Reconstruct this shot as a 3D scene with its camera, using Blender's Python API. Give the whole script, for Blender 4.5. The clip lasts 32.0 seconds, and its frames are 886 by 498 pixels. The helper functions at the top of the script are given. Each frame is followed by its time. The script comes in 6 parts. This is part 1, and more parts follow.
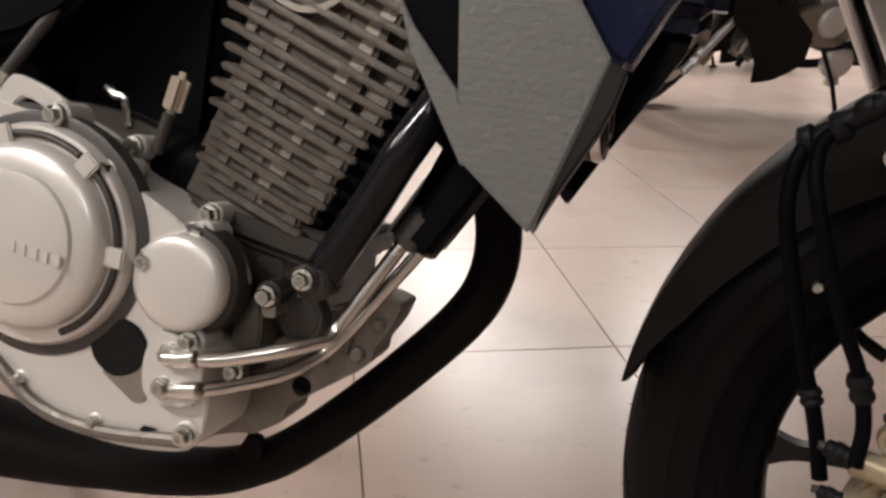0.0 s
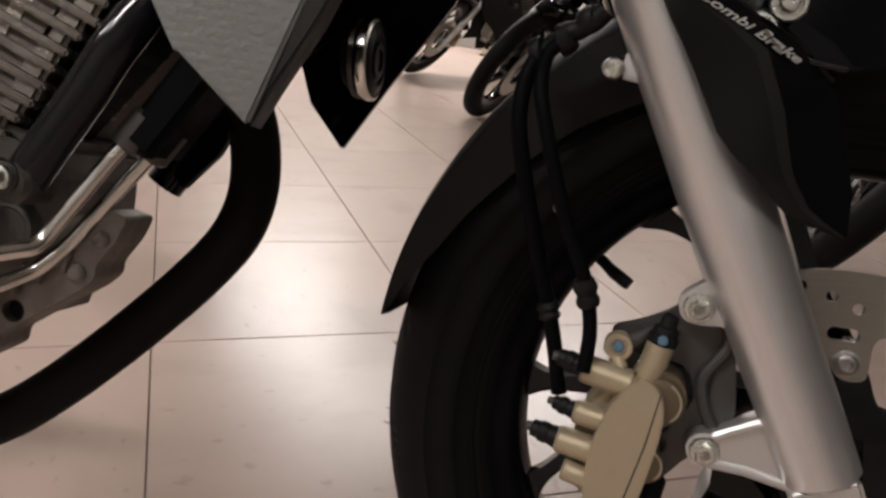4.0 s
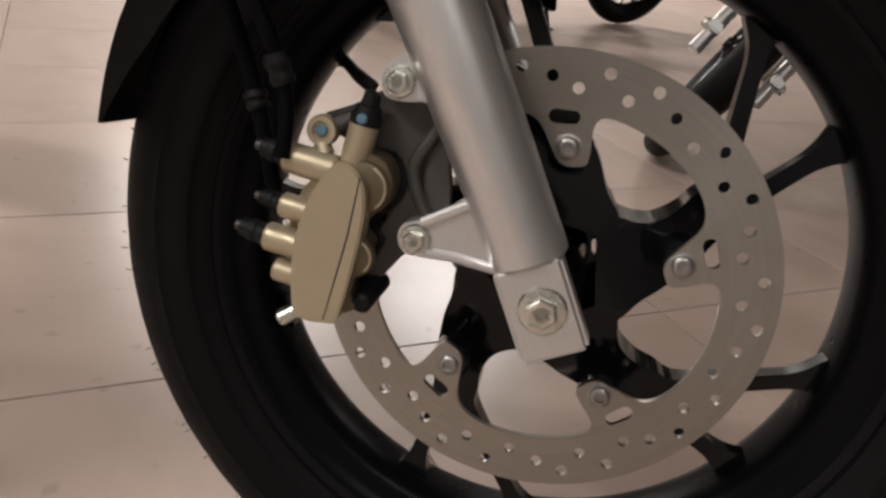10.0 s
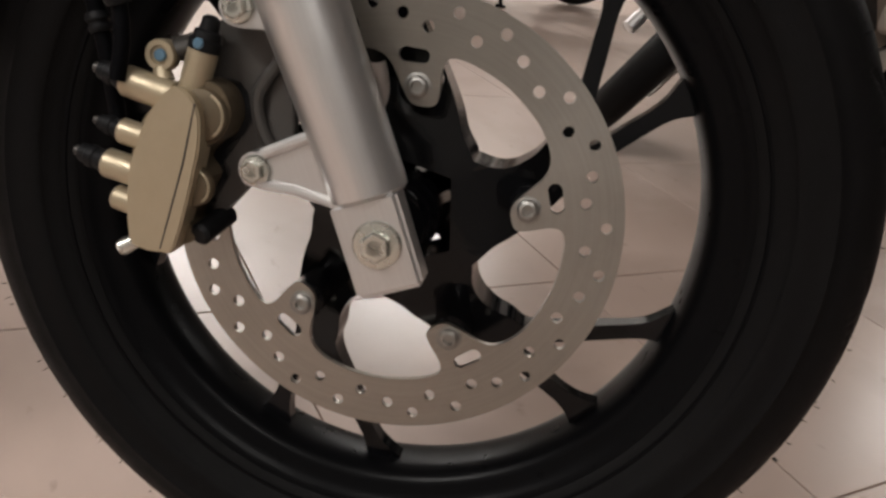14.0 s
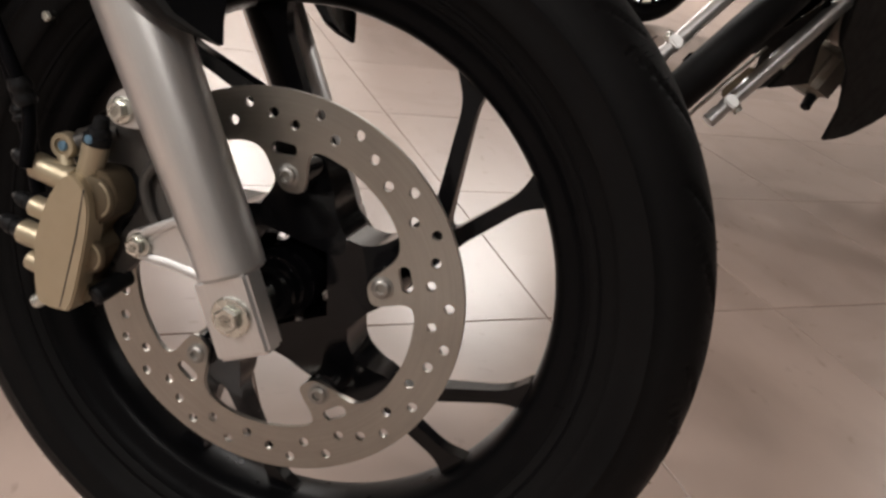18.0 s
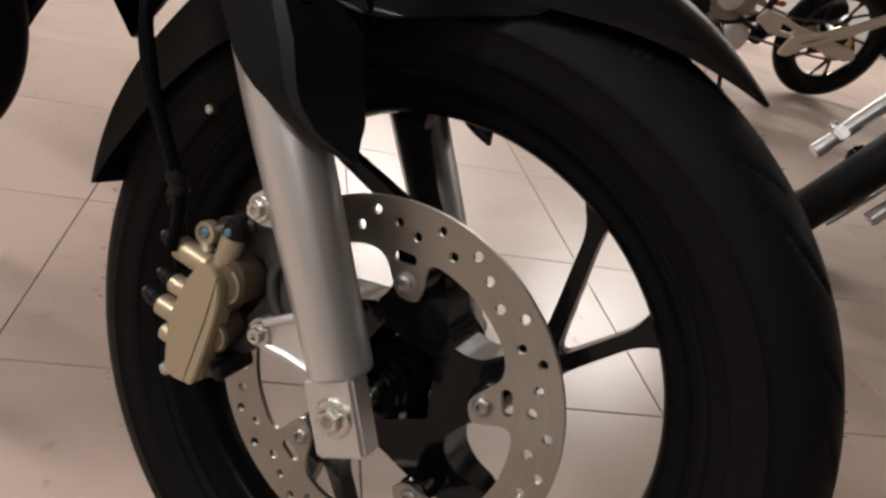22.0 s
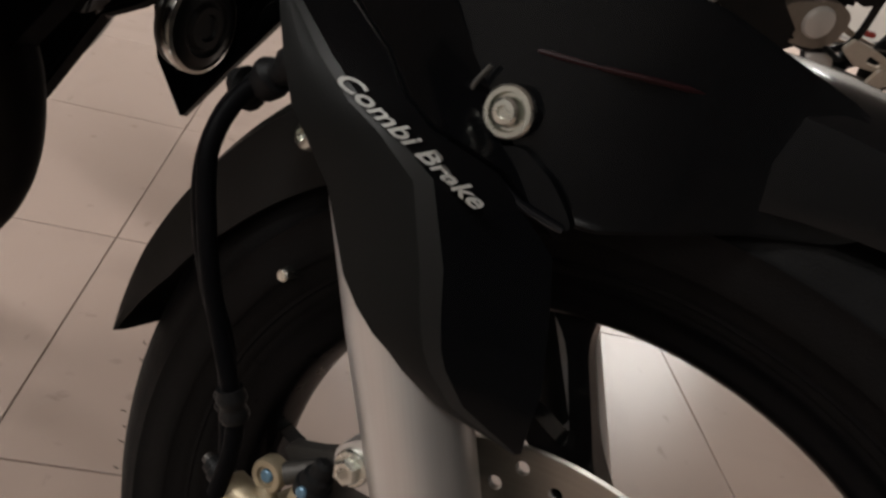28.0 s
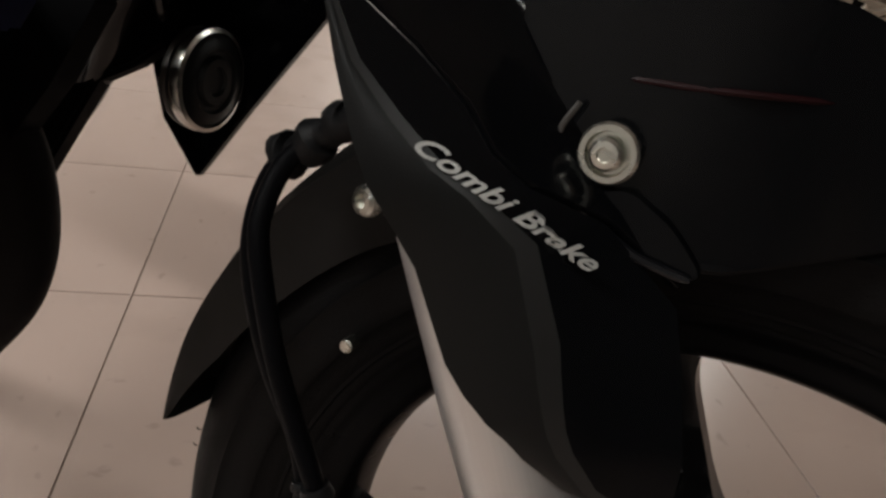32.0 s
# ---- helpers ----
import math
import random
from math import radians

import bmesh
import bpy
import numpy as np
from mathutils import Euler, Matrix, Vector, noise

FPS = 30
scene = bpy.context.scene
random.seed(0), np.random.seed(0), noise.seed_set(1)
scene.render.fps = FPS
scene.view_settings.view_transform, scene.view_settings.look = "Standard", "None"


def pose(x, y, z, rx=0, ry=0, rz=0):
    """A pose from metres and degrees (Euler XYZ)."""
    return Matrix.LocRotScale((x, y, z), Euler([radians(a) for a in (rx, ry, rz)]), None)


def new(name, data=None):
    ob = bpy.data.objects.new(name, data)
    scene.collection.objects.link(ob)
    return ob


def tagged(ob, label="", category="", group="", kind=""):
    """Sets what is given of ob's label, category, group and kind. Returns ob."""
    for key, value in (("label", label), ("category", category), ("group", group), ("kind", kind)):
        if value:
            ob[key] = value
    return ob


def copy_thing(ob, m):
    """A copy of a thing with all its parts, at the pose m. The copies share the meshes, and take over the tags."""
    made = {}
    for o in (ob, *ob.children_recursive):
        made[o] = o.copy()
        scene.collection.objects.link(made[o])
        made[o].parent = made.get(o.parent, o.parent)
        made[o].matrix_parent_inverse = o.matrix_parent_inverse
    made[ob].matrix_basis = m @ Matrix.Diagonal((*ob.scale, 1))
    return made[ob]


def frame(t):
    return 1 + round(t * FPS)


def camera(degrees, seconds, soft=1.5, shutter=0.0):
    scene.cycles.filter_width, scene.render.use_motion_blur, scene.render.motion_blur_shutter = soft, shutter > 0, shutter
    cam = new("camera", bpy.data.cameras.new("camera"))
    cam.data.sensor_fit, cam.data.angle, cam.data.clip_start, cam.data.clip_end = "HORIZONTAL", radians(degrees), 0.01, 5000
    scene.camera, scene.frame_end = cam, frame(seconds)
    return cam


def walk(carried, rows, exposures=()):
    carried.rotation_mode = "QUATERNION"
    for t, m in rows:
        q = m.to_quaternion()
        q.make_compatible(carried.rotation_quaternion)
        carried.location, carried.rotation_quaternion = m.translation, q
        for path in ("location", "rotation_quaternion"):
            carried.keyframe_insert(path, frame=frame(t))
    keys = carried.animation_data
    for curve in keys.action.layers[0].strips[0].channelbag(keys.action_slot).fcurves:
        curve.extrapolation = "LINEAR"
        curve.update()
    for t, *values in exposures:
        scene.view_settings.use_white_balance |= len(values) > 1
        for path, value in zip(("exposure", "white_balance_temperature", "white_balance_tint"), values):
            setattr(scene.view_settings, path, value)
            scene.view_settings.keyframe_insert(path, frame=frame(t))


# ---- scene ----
cam = camera(60.12, 32.0, soft=2.8, shutter=0.0)
# seconds, eye, Euler angles in degrees
PATH = [
    (0.0, -0.2029, -0.4832, 0.6352, 68.07, -2.57, 27.57),
    (0.5, -0.1981, -0.4821, 0.6242, 68.77, -3.12, 26.42),
    (1.0, -0.1935, -0.4821, 0.6177, 68.96, -3.35, 25.45),
    (1.5, -0.1876, -0.4806, 0.6108, 69.08, -3.86, 24.80),
    (2.0, -0.1827, -0.4802, 0.6015, 69.36, -4.45, 23.22),
    (2.5, -0.1745, -0.4752, 0.5943, 69.44, -4.82, 21.94),
    (3.0, -0.1600, -0.4701, 0.5896, 69.35, -4.93, 20.57),
    (3.5, -0.1460, -0.4654, 0.5816, 69.64, -5.56, 19.37),
    (4.0, -0.1305, -0.4617, 0.5729, 70.57, -6.58, 17.58),
    (4.5, -0.1149, -0.4575, 0.5653, 70.86, -6.97, 16.43),
    (6.5, -0.0624, -0.4334, 0.5353, 68.70, -7.59, 14.15),
    (7.0, -0.0511, -0.4317, 0.5315, 67.92, -7.27, 13.82),
    (7.5, -0.0419, -0.4296, 0.5279, 67.19, -7.00, 13.62),
    (8.0, -0.0344, -0.4277, 0.5228, 66.95, -6.97, 13.07),
    (8.5, -0.0234, -0.4265, 0.5195, 66.25, -6.82, 13.02),
    (9.0, -0.0228, -0.4248, 0.5155, 65.54, -7.25, 11.88),
    (9.5, -0.0084, -0.4240, 0.5097, 65.46, -7.14, 12.20),
    (10.0, -0.0021, -0.4215, 0.5076, 64.86, -7.39, 11.67),
    (10.5, 0.0063, -0.4201, 0.5053, 64.39, -7.52, 11.43),
    (11.0, 0.0125, -0.4193, 0.5022, 64.31, -7.84, 10.87),
    (11.5, 0.0174, -0.4169, 0.5000, 63.87, -8.43, 10.39),
    (12.0, 0.0259, -0.4178, 0.4989, 63.40, -9.03, 10.54),
    (12.5, 0.0363, -0.4194, 0.4939, 63.69, -9.50, 10.84),
    (13.0, 0.0469, -0.4202, 0.4935, 63.77, -9.73, 10.65),
    (13.5, 0.0545, -0.4197, 0.4937, 63.61, -10.22, 10.11),
    (14.0, 0.0672, -0.4195, 0.4959, 63.68, -10.49, 9.76),
    (14.5, 0.0838, -0.4190, 0.4985, 63.89, -10.46, 9.76),
    (16.5, 0.1546, -0.4171, 0.5438, 64.27, -10.12, 11.91),
    (17.0, 0.1647, -0.4182, 0.5588, 63.79, -10.66, 12.50),
    (17.5, 0.1797, -0.4149, 0.5772, 62.67, -10.60, 14.04),
    (18.0, 0.1944, -0.4186, 0.5881, 62.55, -10.57, 16.40),
    (18.5, 0.2068, -0.4257, 0.5977, 62.39, -10.54, 18.27),
    (19.0, 0.2165, -0.4268, 0.6003, 63.07, -9.99, 20.36),
    (19.5, 0.2183, -0.4261, 0.6099, 62.53, -9.65, 21.38),
    (20.0, 0.2172, -0.4284, 0.6178, 61.94, -10.02, 22.57),
    (20.5, 0.2150, -0.4266, 0.6285, 61.43, -10.49, 24.48),
    (21.0, 0.2148, -0.4179, 0.6272, 62.52, -10.56, 26.87),
    (21.5, 0.2037, -0.4084, 0.6339, 62.73, -11.23, 28.00),
    (22.0, 0.1886, -0.3956, 0.6385, 62.96, -12.21, 28.61),
    (22.5, 0.1707, -0.3756, 0.6420, 62.89, -13.55, 29.04),
    (23.0, 0.1531, -0.3580, 0.6451, 62.77, -14.69, 29.21),
    (23.5, 0.1340, -0.3408, 0.6464, 62.40, -15.65, 29.87),
    (24.0, 0.1148, -0.3266, 0.6521, 61.99, -16.73, 31.05),
    (24.5, 0.0962, -0.3104, 0.6540, 62.22, -17.29, 31.96),
    (25.0, 0.0808, -0.2973, 0.6590, 61.91, -17.31, 32.50),
    (25.5, 0.0687, -0.2846, 0.6613, 61.61, -17.13, 32.89),
    (27.5, 0.0251, -0.2546, 0.6616, 60.74, -15.85, 32.59),
    (28.0, 0.0153, -0.2517, 0.6611, 60.92, -15.38, 32.60),
    (28.5, 0.0052, -0.2474, 0.6617, 61.31, -14.70, 32.62),
    (29.0, -0.0045, -0.2440, 0.6619, 61.37, -13.67, 32.45),
    (29.5, -0.0131, -0.2410, 0.6608, 60.97, -12.97, 32.59),
    (30.0, -0.0199, -0.2386, 0.6602, 60.78, -12.14, 32.28),
    (30.5, -0.0247, -0.2376, 0.6588, 60.93, -11.64, 31.56),
    (31.0, -0.0283, -0.2355, 0.6580, 61.04, -10.52, 30.56),
    (31.5, -0.0313, -0.2343, 0.6585, 60.87, -9.72, 29.69),
    (32.0, -0.0343, -0.2320, 0.6597, 61.42, -8.45, 28.83),
]
EXPOSURES = [(0.0, 0.22, 6500, 10), (2.0, 0.15, 6500, 10), (4.0, 0.06, 6500, 10), (8.0, 0.20, 6500, 9), (12.0, 0.22, 6450, 8), (20.0, 0.27, 6500, 9), (23.0, 0.14, 6500, 9), (25.0, -0.12, 6450, 8), (28.0, -0.10, 6400, 6), (32.0, -0.12, 6350, 5)]
walk(cam, [(r[0], pose(*r[1:])) for r in PATH], EXPOSURES)

# ---- world and lights ----
world = bpy.data.worlds.new("showroom_air")
scene.world = world
world.use_nodes = True
world.node_tree.nodes["Background"].inputs[0].default_value = (0.75, 0.8, 0.9, 1)
world.node_tree.nodes["Background"].inputs[1].default_value = 0.05
ROOM = dict(x0=-6.0, x1=5.0, y0=-3.5, y1=6.6, h=3.0)
LAMP_WATTS = 44.5
# first three placed from the floor glows; the other five are added, unseen fill
LAMPS = [(-3.6, 6.1, 1.7), (-2.2, 4.9, 1.0), (-0.8, 5.8, 1.8), (4.1, 5.6, 1.0), (-4.2, 0.6, 1.5), (-3.4, -1.6, 0.8), (-1.6, -1.9, 1.6), (0.9, -2.4, 0.6)]
for lx, ly, lw in LAMPS:
    ld = bpy.data.lights.new("ceiling_tube_light", "AREA")
    ld.shape, ld.size, ld.size_y, ld.energy = "RECTANGLE", 1.2, 0.12, LAMP_WATTS * lw
    ld.color = (1.0, 0.95, 0.925)
    lo = new("ceiling_tube_light", ld)
    lo.matrix_world = pose(lx, ly, ROOM["h"] - 0.085)

# ---- materials ----
def material(name, color, rough=0.5, metal=0.0, second=None, scale=40.0, amount=0.5, bump=0.0, bump_scale=400.0,
             coat=0.0, rough_var=0.12, spread=0.0, spec=None, brushed=0.0, streak=None, ring=None, tex=None, scuff=None):
    """Principled surface with colour variation at two scales, uneven gloss and fine relief."""
    m = bpy.data.materials.new(name)
    m.use_nodes = True
    nt = m.node_tree
    b = nt.nodes["Principled BSDF"]
    b.inputs["Metallic"].default_value = metal
    b.inputs["Coat Weight"].default_value = coat
    b.inputs["Coat Roughness"].default_value = 0.12
    b.inputs["Specular IOR Level"].default_value = spec if spec is not None else 0.5 if max(color) > 0.03 else (0.32 if rough < 0.45 else 0.14)
    if brushed:
        tg = nt.nodes.new("ShaderNodeTangent")
        tg.direction_type, tg.axis = "RADIAL", "Y"
        b.inputs["Anisotropic"].default_value = brushed
        nt.links.new(tg.outputs["Tangent"], b.inputs["Tangent"])
    tc = nt.nodes.new("ShaderNodeTexCoord")

    def noise_at(s, detail=4.0):
        n = nt.nodes.new("ShaderNodeTexNoise")
        n.inputs["Scale"].default_value, n.inputs["Detail"].default_value = s, detail
        nt.links.new(tc.outputs["Object"], n.inputs["Vector"])
        return n.outputs["Fac"]

    def scaled(sock, lo, hi):
        r = nt.nodes.new("ShaderNodeMapRange")
        r.inputs["From Min"].default_value, r.inputs["From Max"].default_value = 0.2, 0.8
        r.inputs["To Min"].default_value, r.inputs["To Max"].default_value = lo, hi
        nt.links.new(sock, r.inputs["Value"])
        return r.outputs["Result"]

    def dot(vec):
        n = nt.nodes.new("ShaderNodeVectorMath")
        n.operation = "DOT_PRODUCT"
        n.inputs[1].default_value = vec
        nt.links.new(tc.outputs["Object"], n.inputs[0])
        return n.outputs["Value"]

    def blend(a, b, how):
        n = nt.nodes.new("ShaderNodeMath")
        n.operation = how
        nt.links.new(a, n.inputs[0])
        if isinstance(b, (int, float)):
            n.inputs[1].default_value = b
        else:
            nt.links.new(b, n.inputs[1])
        return n.outputs[0]

    def noise_on(socks, detail=3.0):
        cb = nt.nodes.new("ShaderNodeCombineXYZ")
        for i, q in enumerate(socks):
            nt.links.new(q, cb.inputs[i])
        n = nt.nodes.new("ShaderNodeTexNoise")
        n.inputs["Scale"].default_value, n.inputs["Detail"].default_value = 1.0, detail
        nt.links.new(cb.outputs["Vector"], n.inputs["Vector"])
        return n.outputs["Fac"]

    lines = None
    if streak:             # fine lines along one direction
        lines = noise_on([dot(tuple(700 * c for c in streak[1])), dot((0, 700, 0)), dot(tuple(9 * c for c in streak[0]))])
    elif ring:             # turned lines round a centre in the x-z plane, with patchy stains
        off = nt.nodes.new("ShaderNodeVectorMath")
        off.operation = "SUBTRACT"
        off.inputs[1].default_value = ring
        nt.links.new(tc.outputs["Object"], off.inputs[0])
        flat = nt.nodes.new("ShaderNodeVectorMath")
        flat.operation = "MULTIPLY"
        flat.inputs[1].default_value = (1, 0, 1)
        nt.links.new(off.outputs["Vector"], flat.inputs[0])
        size = nt.nodes.new("ShaderNodeVectorMath")
        size.operation = "LENGTH"
        nt.links.new(flat.outputs["Vector"], size.inputs[0])
        r = size.outputs["Value"]
        lines = noise_on([blend(r, 520.0, "MULTIPLY"), dot((14, 0, 0)), dot((0, 0, 14))], 2.0)

    second = second or tuple(c * 0.7 for c in color)
    mix = nt.nodes.new("ShaderNodeMix")
    mix.data_type = "RGBA"
    mix.inputs["A"].default_value, mix.inputs["B"].default_value = (*color, 1), (*second, 1)
    add = nt.nodes.new("ShaderNodeMath")
    add.operation = "MULTIPLY"
    nt.links.new(scaled(noise_at(scale), 0.0, 1.0), add.inputs[0])
    nt.links.new(scaled(noise_at(scale * 9), 0.4 * amount, amount), add.inputs[1])
    fac = add.outputs[0]
    if lines is not None:
        fac = blend(blend(fac, 0.5, "MULTIPLY"), scaled(lines, 0.0, 0.34), "ADD")
    nt.links.new(fac, mix.inputs["Factor"])
    out = mix.outputs["Result"]
    if spread:
        oi = nt.nodes.new("ShaderNodeObjectInfo")
        hsv = nt.nodes.new("ShaderNodeHueSaturation")
        mr = nt.nodes.new("ShaderNodeMapRange")
        mr.inputs["To Min"].default_value, mr.inputs["To Max"].default_value = 1 - spread, 1 + spread
        nt.links.new(oi.outputs["Random"], mr.inputs["Value"])
        nt.links.new(mr.outputs["Result"], hsv.inputs["Value"])
        nt.links.new(out, hsv.inputs["Color"])
        out = hsv.outputs["Color"]
    if scuff:              # sparse faint marks, different on every piece
        who = nt.nodes.new("ShaderNodeObjectInfo")
        shift = nt.nodes.new("ShaderNodeVectorMath")
        shift.operation = "MULTIPLY_ADD"
        shift.inputs[1].default_value = (1.0, 1.7, 1.0)
        nt.links.new(tc.outputs["Object"], shift.inputs[0])
        nt.links.new(blend(who.outputs["Random"], 37.0, "MULTIPLY"), shift.inputs[2])
        for size, lo, hi, most in ((26.0, 0.66, 0.74, 0.30), (5.0, 0.50, 0.72, 0.16)):
            n = nt.nodes.new("ShaderNodeTexNoise")
            n.inputs["Scale"].default_value, n.inputs["Detail"].default_value = size, 5.0
            nt.links.new(shift.outputs["Vector"], n.inputs["Vector"])
            r = nt.nodes.new("ShaderNodeMapRange")
            r.inputs["From Min"].default_value, r.inputs["From Max"].default_value = lo, hi
            r.inputs["To Max"].default_value = most
            nt.links.new(n.outputs["Fac"], r.inputs["Value"])
            dirt = nt.nodes.new("ShaderNodeMix")
            dirt.data_type = "RGBA"
            dirt.inputs["B"].default_value = (*scuff, 1)
            nt.links.new(r.outputs["Result"], dirt.inputs["Factor"])
            nt.links.new(out, dirt.inputs["A"])
            out = dirt.outputs["Result"]
    nt.links.new(out, b.inputs["Base Color"])
    gloss = noise_at(scale * 2.3) if lines is None else blend(blend(noise_at(scale * 2.3), 0.5, "MULTIPLY"), blend(lines, 0.5, "MULTIPLY"), "ADD")
    nt.links.new(scaled(gloss, max(0.03, rough - rough_var), min(1.0, rough + rough_var)), b.inputs["Roughness"])
    if bump:
        bp = nt.nodes.new("ShaderNodeBump")
        bp.inputs["Strength"].default_value, bp.inputs["Distance"].default_value = bump, 0.001
        height = noise_at(bump_scale, 2.0)
        if tex:        # staggered moulded dashes
            br = nt.nodes.new("ShaderNodeTexBrick")
            br.inputs["Scale"].default_value = tex
            br.inputs["Mortar Size"].default_value, br.inputs["Mortar Smooth"].default_value = 0.07, 0.6
            br.inputs["Color1"].default_value = br.inputs["Color2"].default_value = (1, 1, 1, 1)
            br.inputs["Mortar"].default_value = (0, 0, 0, 1)
            sp = nt.nodes.new("ShaderNodeSeparateXYZ")
            cb = nt.nodes.new("ShaderNodeCombineXYZ")
            nt.links.new(tc.outputs["Object"], sp.inputs["Vector"])
            nt.links.new(sp.outputs["X"], cb.inputs["X"])
            nt.links.new(sp.outputs["Z"], cb.inputs["Y"])
            nt.links.new(cb.outputs["Vector"], br.inputs["Vector"])
            height = blend(height, blend(br.outputs["Color"], 0.10, "MULTIPLY"), "ADD")
        nt.links.new(height, bp.inputs["Height"])
        nt.links.new(bp.outputs["Normal"], b.inputs["Normal"])
    return m


TILE = material("polished_tile", (0.480, 0.374, 0.321), 0.27, second=(0.452, 0.349, 0.298), scale=3, amount=0.55, rough_var=0.0, spread=0.03, spec=0.58, scuff=(0.20, 0.145, 0.115))
GROUT = material("grout", (0.27, 0.215, 0.185), 0.9, scale=30, bump=0.3)
RUBBER = material("tyre_rubber", (0.0040, 0.0038, 0.0040), 0.56, second=(0.0075, 0.0071, 0.0070), scale=18, bump=0.35, bump_scale=900, spec=0.08)
WHEEL_BLACK = material("gloss_black_alloy", (0.0035, 0.0035, 0.0042), 0.13, metal=0.0, scale=30, coat=0.0, bump=0.04, bump_scale=300, rough_var=0.05, spec=0.24)
RIM_BLACK = material("satin_black_rim", (0.0030, 0.0030, 0.0034), 0.30, scale=30, rough_var=0.05, spec=0.06)
STEEL = material("disc_steel", (0.365, 0.345, 0.312), 0.33, metal=0.95, second=(0.245, 0.225, 0.20), scale=26, amount=0.9, bump=0.02, bump_scale=300, brushed=0.7, rough_var=0.07, ring=(0.0, -0.0535, 0.2995))
FORK_SILVER = material("fork_silver_paint", (0.60, 0.59, 0.58), 0.36, metal=0.85, second=(0.50, 0.49, 0.475), scale=9, amount=0.6, rough_var=0.07, streak=((-0.468, 0, 0.8837), (0.8837, 0, 0.468)))
GOLD = material("caliper_gold_paint", (0.40, 0.335, 0.235), 0.40, metal=0.6, second=(0.34, 0.285, 0.185), scale=60, bump=0.15, bump_scale=1200)
ZINC = material("zinc_bolt", (0.60, 0.60, 0.55), 0.27, metal=1.0, second=(0.56, 0.57, 0.51), scale=40, rough_var=0.03)
BRONZE = material("dark_bronze_casting", (0.135, 0.105, 0.068), 0.46, metal=0.6, second=(0.075, 0.057, 0.036), scale=60, bump=0.2, bump_scale=900)
DULL_ZINC = material("dull_zinc_bolt", (0.34, 0.33, 0.31), 0.42, metal=0.95, second=(0.24, 0.23, 0.21), scale=90, rough_var=0.08)
# tones of two unseen walls, darkened so the metal mirrors less light
DARK_WALL = material("dark_wall_for_reflections", (0.12, 0.115, 0.11), 0.6, second=(0.10, 0.095, 0.09), scale=1.2, bump=0.1, bump_scale=120)
GREY_WALL = material("grey_wall_for_reflections", (0.30, 0.29, 0.275), 0.7, second=(0.26, 0.25, 0.24), scale=1.2, bump=0.1, bump_scale=120)
CHROME = material("chrome_pipe", (0.66, 0.64, 0.60), 0.23, metal=1.0, second=(0.50, 0.46, 0.40), scale=40, bump=0.03, bump_scale=500, rough_var=0.06)
BLUE_END = material("blue_grey_plug", (0.10, 0.19, 0.27), 0.4, metal=0.3, scale=200)
BRACKET = material("dark_steel_bracket", (0.065, 0.06, 0.055), 0.48, metal=0.5, scale=50, bump=0.15, bump_scale=700)
BOOT = material("black_rubber_boot", (0.007, 0.007, 0.0075), 0.5, scale=80, bump=0.2, bump_scale=900)
HOSE = material("black_hose", (0.0024, 0.0024, 0.0030), 0.5, scale=90, bump=0.15, bump_scale=600, spec=0.035)
# darker copy of the matte black, with the lack of light in its colour
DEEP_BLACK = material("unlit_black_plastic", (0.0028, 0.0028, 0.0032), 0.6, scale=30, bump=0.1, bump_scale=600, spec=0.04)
MATTE_BLACK = material("matte_black_plastic", (0.0060, 0.0060, 0.0058), 0.5, second=(0.009, 0.0088, 0.0084), spec=0.16, scale=20, bump=0.25, bump_scale=1500)
SATIN_BLACK = material("satin_black_plastic", (0.0060, 0.0062, 0.0062), 0.38, second=(0.0080, 0.0082, 0.0080), spec=0.15, scale=16, bump=0.08, bump_scale=1500, rough_var=0.05)
GLOSS_BLACK = material("gloss_black_paint", (0.0026, 0.0028, 0.0034), 0.11, scale=8, rough_var=0.04, spec=0.15)
# twice as light as the cover: the chamfer's highlight is in the colour
COVER_EDGE = material("satin_black_chamfer", (0.012, 0.0125, 0.0125), 0.34, scale=16, spec=0.35, rough_var=0.05)
FENDER_PAINT = material("gloss_black_fender_paint", (0.0040, 0.0042, 0.0048), 0.17, scale=8, rough_var=0.05, spec=0.20)
# colour of a reflection modelled on the fender
RED_REFLECTION = material("dark_red_reflection", (0.013, 0.002, 0.0028), 0.5, scale=30)
LETTER = material("silver_lettering", (0.42, 0.42, 0.40), 0.45, metal=0.2, scale=120)
SHROUD_GREY = material("grey_textured_plastic", (0.130, 0.130, 0.121), 0.55, second=(0.104, 0.103, 0.095), scale=60, bump=0.7, bump_scale=260, tex=55.0)
SHROUD_EDGE = material("grey_plastic_edge", (0.018, 0.017, 0.015), 0.5, scale=40, bump=0.2, bump_scale=600)
ENGINE_SILVER = material("engine_silver_paint", (0.62, 0.59, 0.55), 0.36, metal=0.35, second=(0.54, 0.51, 0.47), scale=22, bump=0.1, bump_scale=900, rough_var=0.06)
CAST = material("cast_aluminium", (0.31, 0.275, 0.235), 0.42, metal=0.8, second=(0.24, 0.215, 0.185), scale=55, amount=0.9, bump=0.5, bump_scale=700)
CAST_FIN = material("weathered_fin_aluminium", (0.180, 0.160, 0.139), 0.42, metal=0.75, second=(0.085, 0.074, 0.062), scale=75, amount=0.95, bump=0.5, bump_scale=700)
SUMP = material("rough_sump_casting", (0.19, 0.168, 0.145), 0.45, metal=0.55, second=(0.075, 0.064, 0.054), scale=70, amount=0.9, bump=0.6, bump_scale=400)
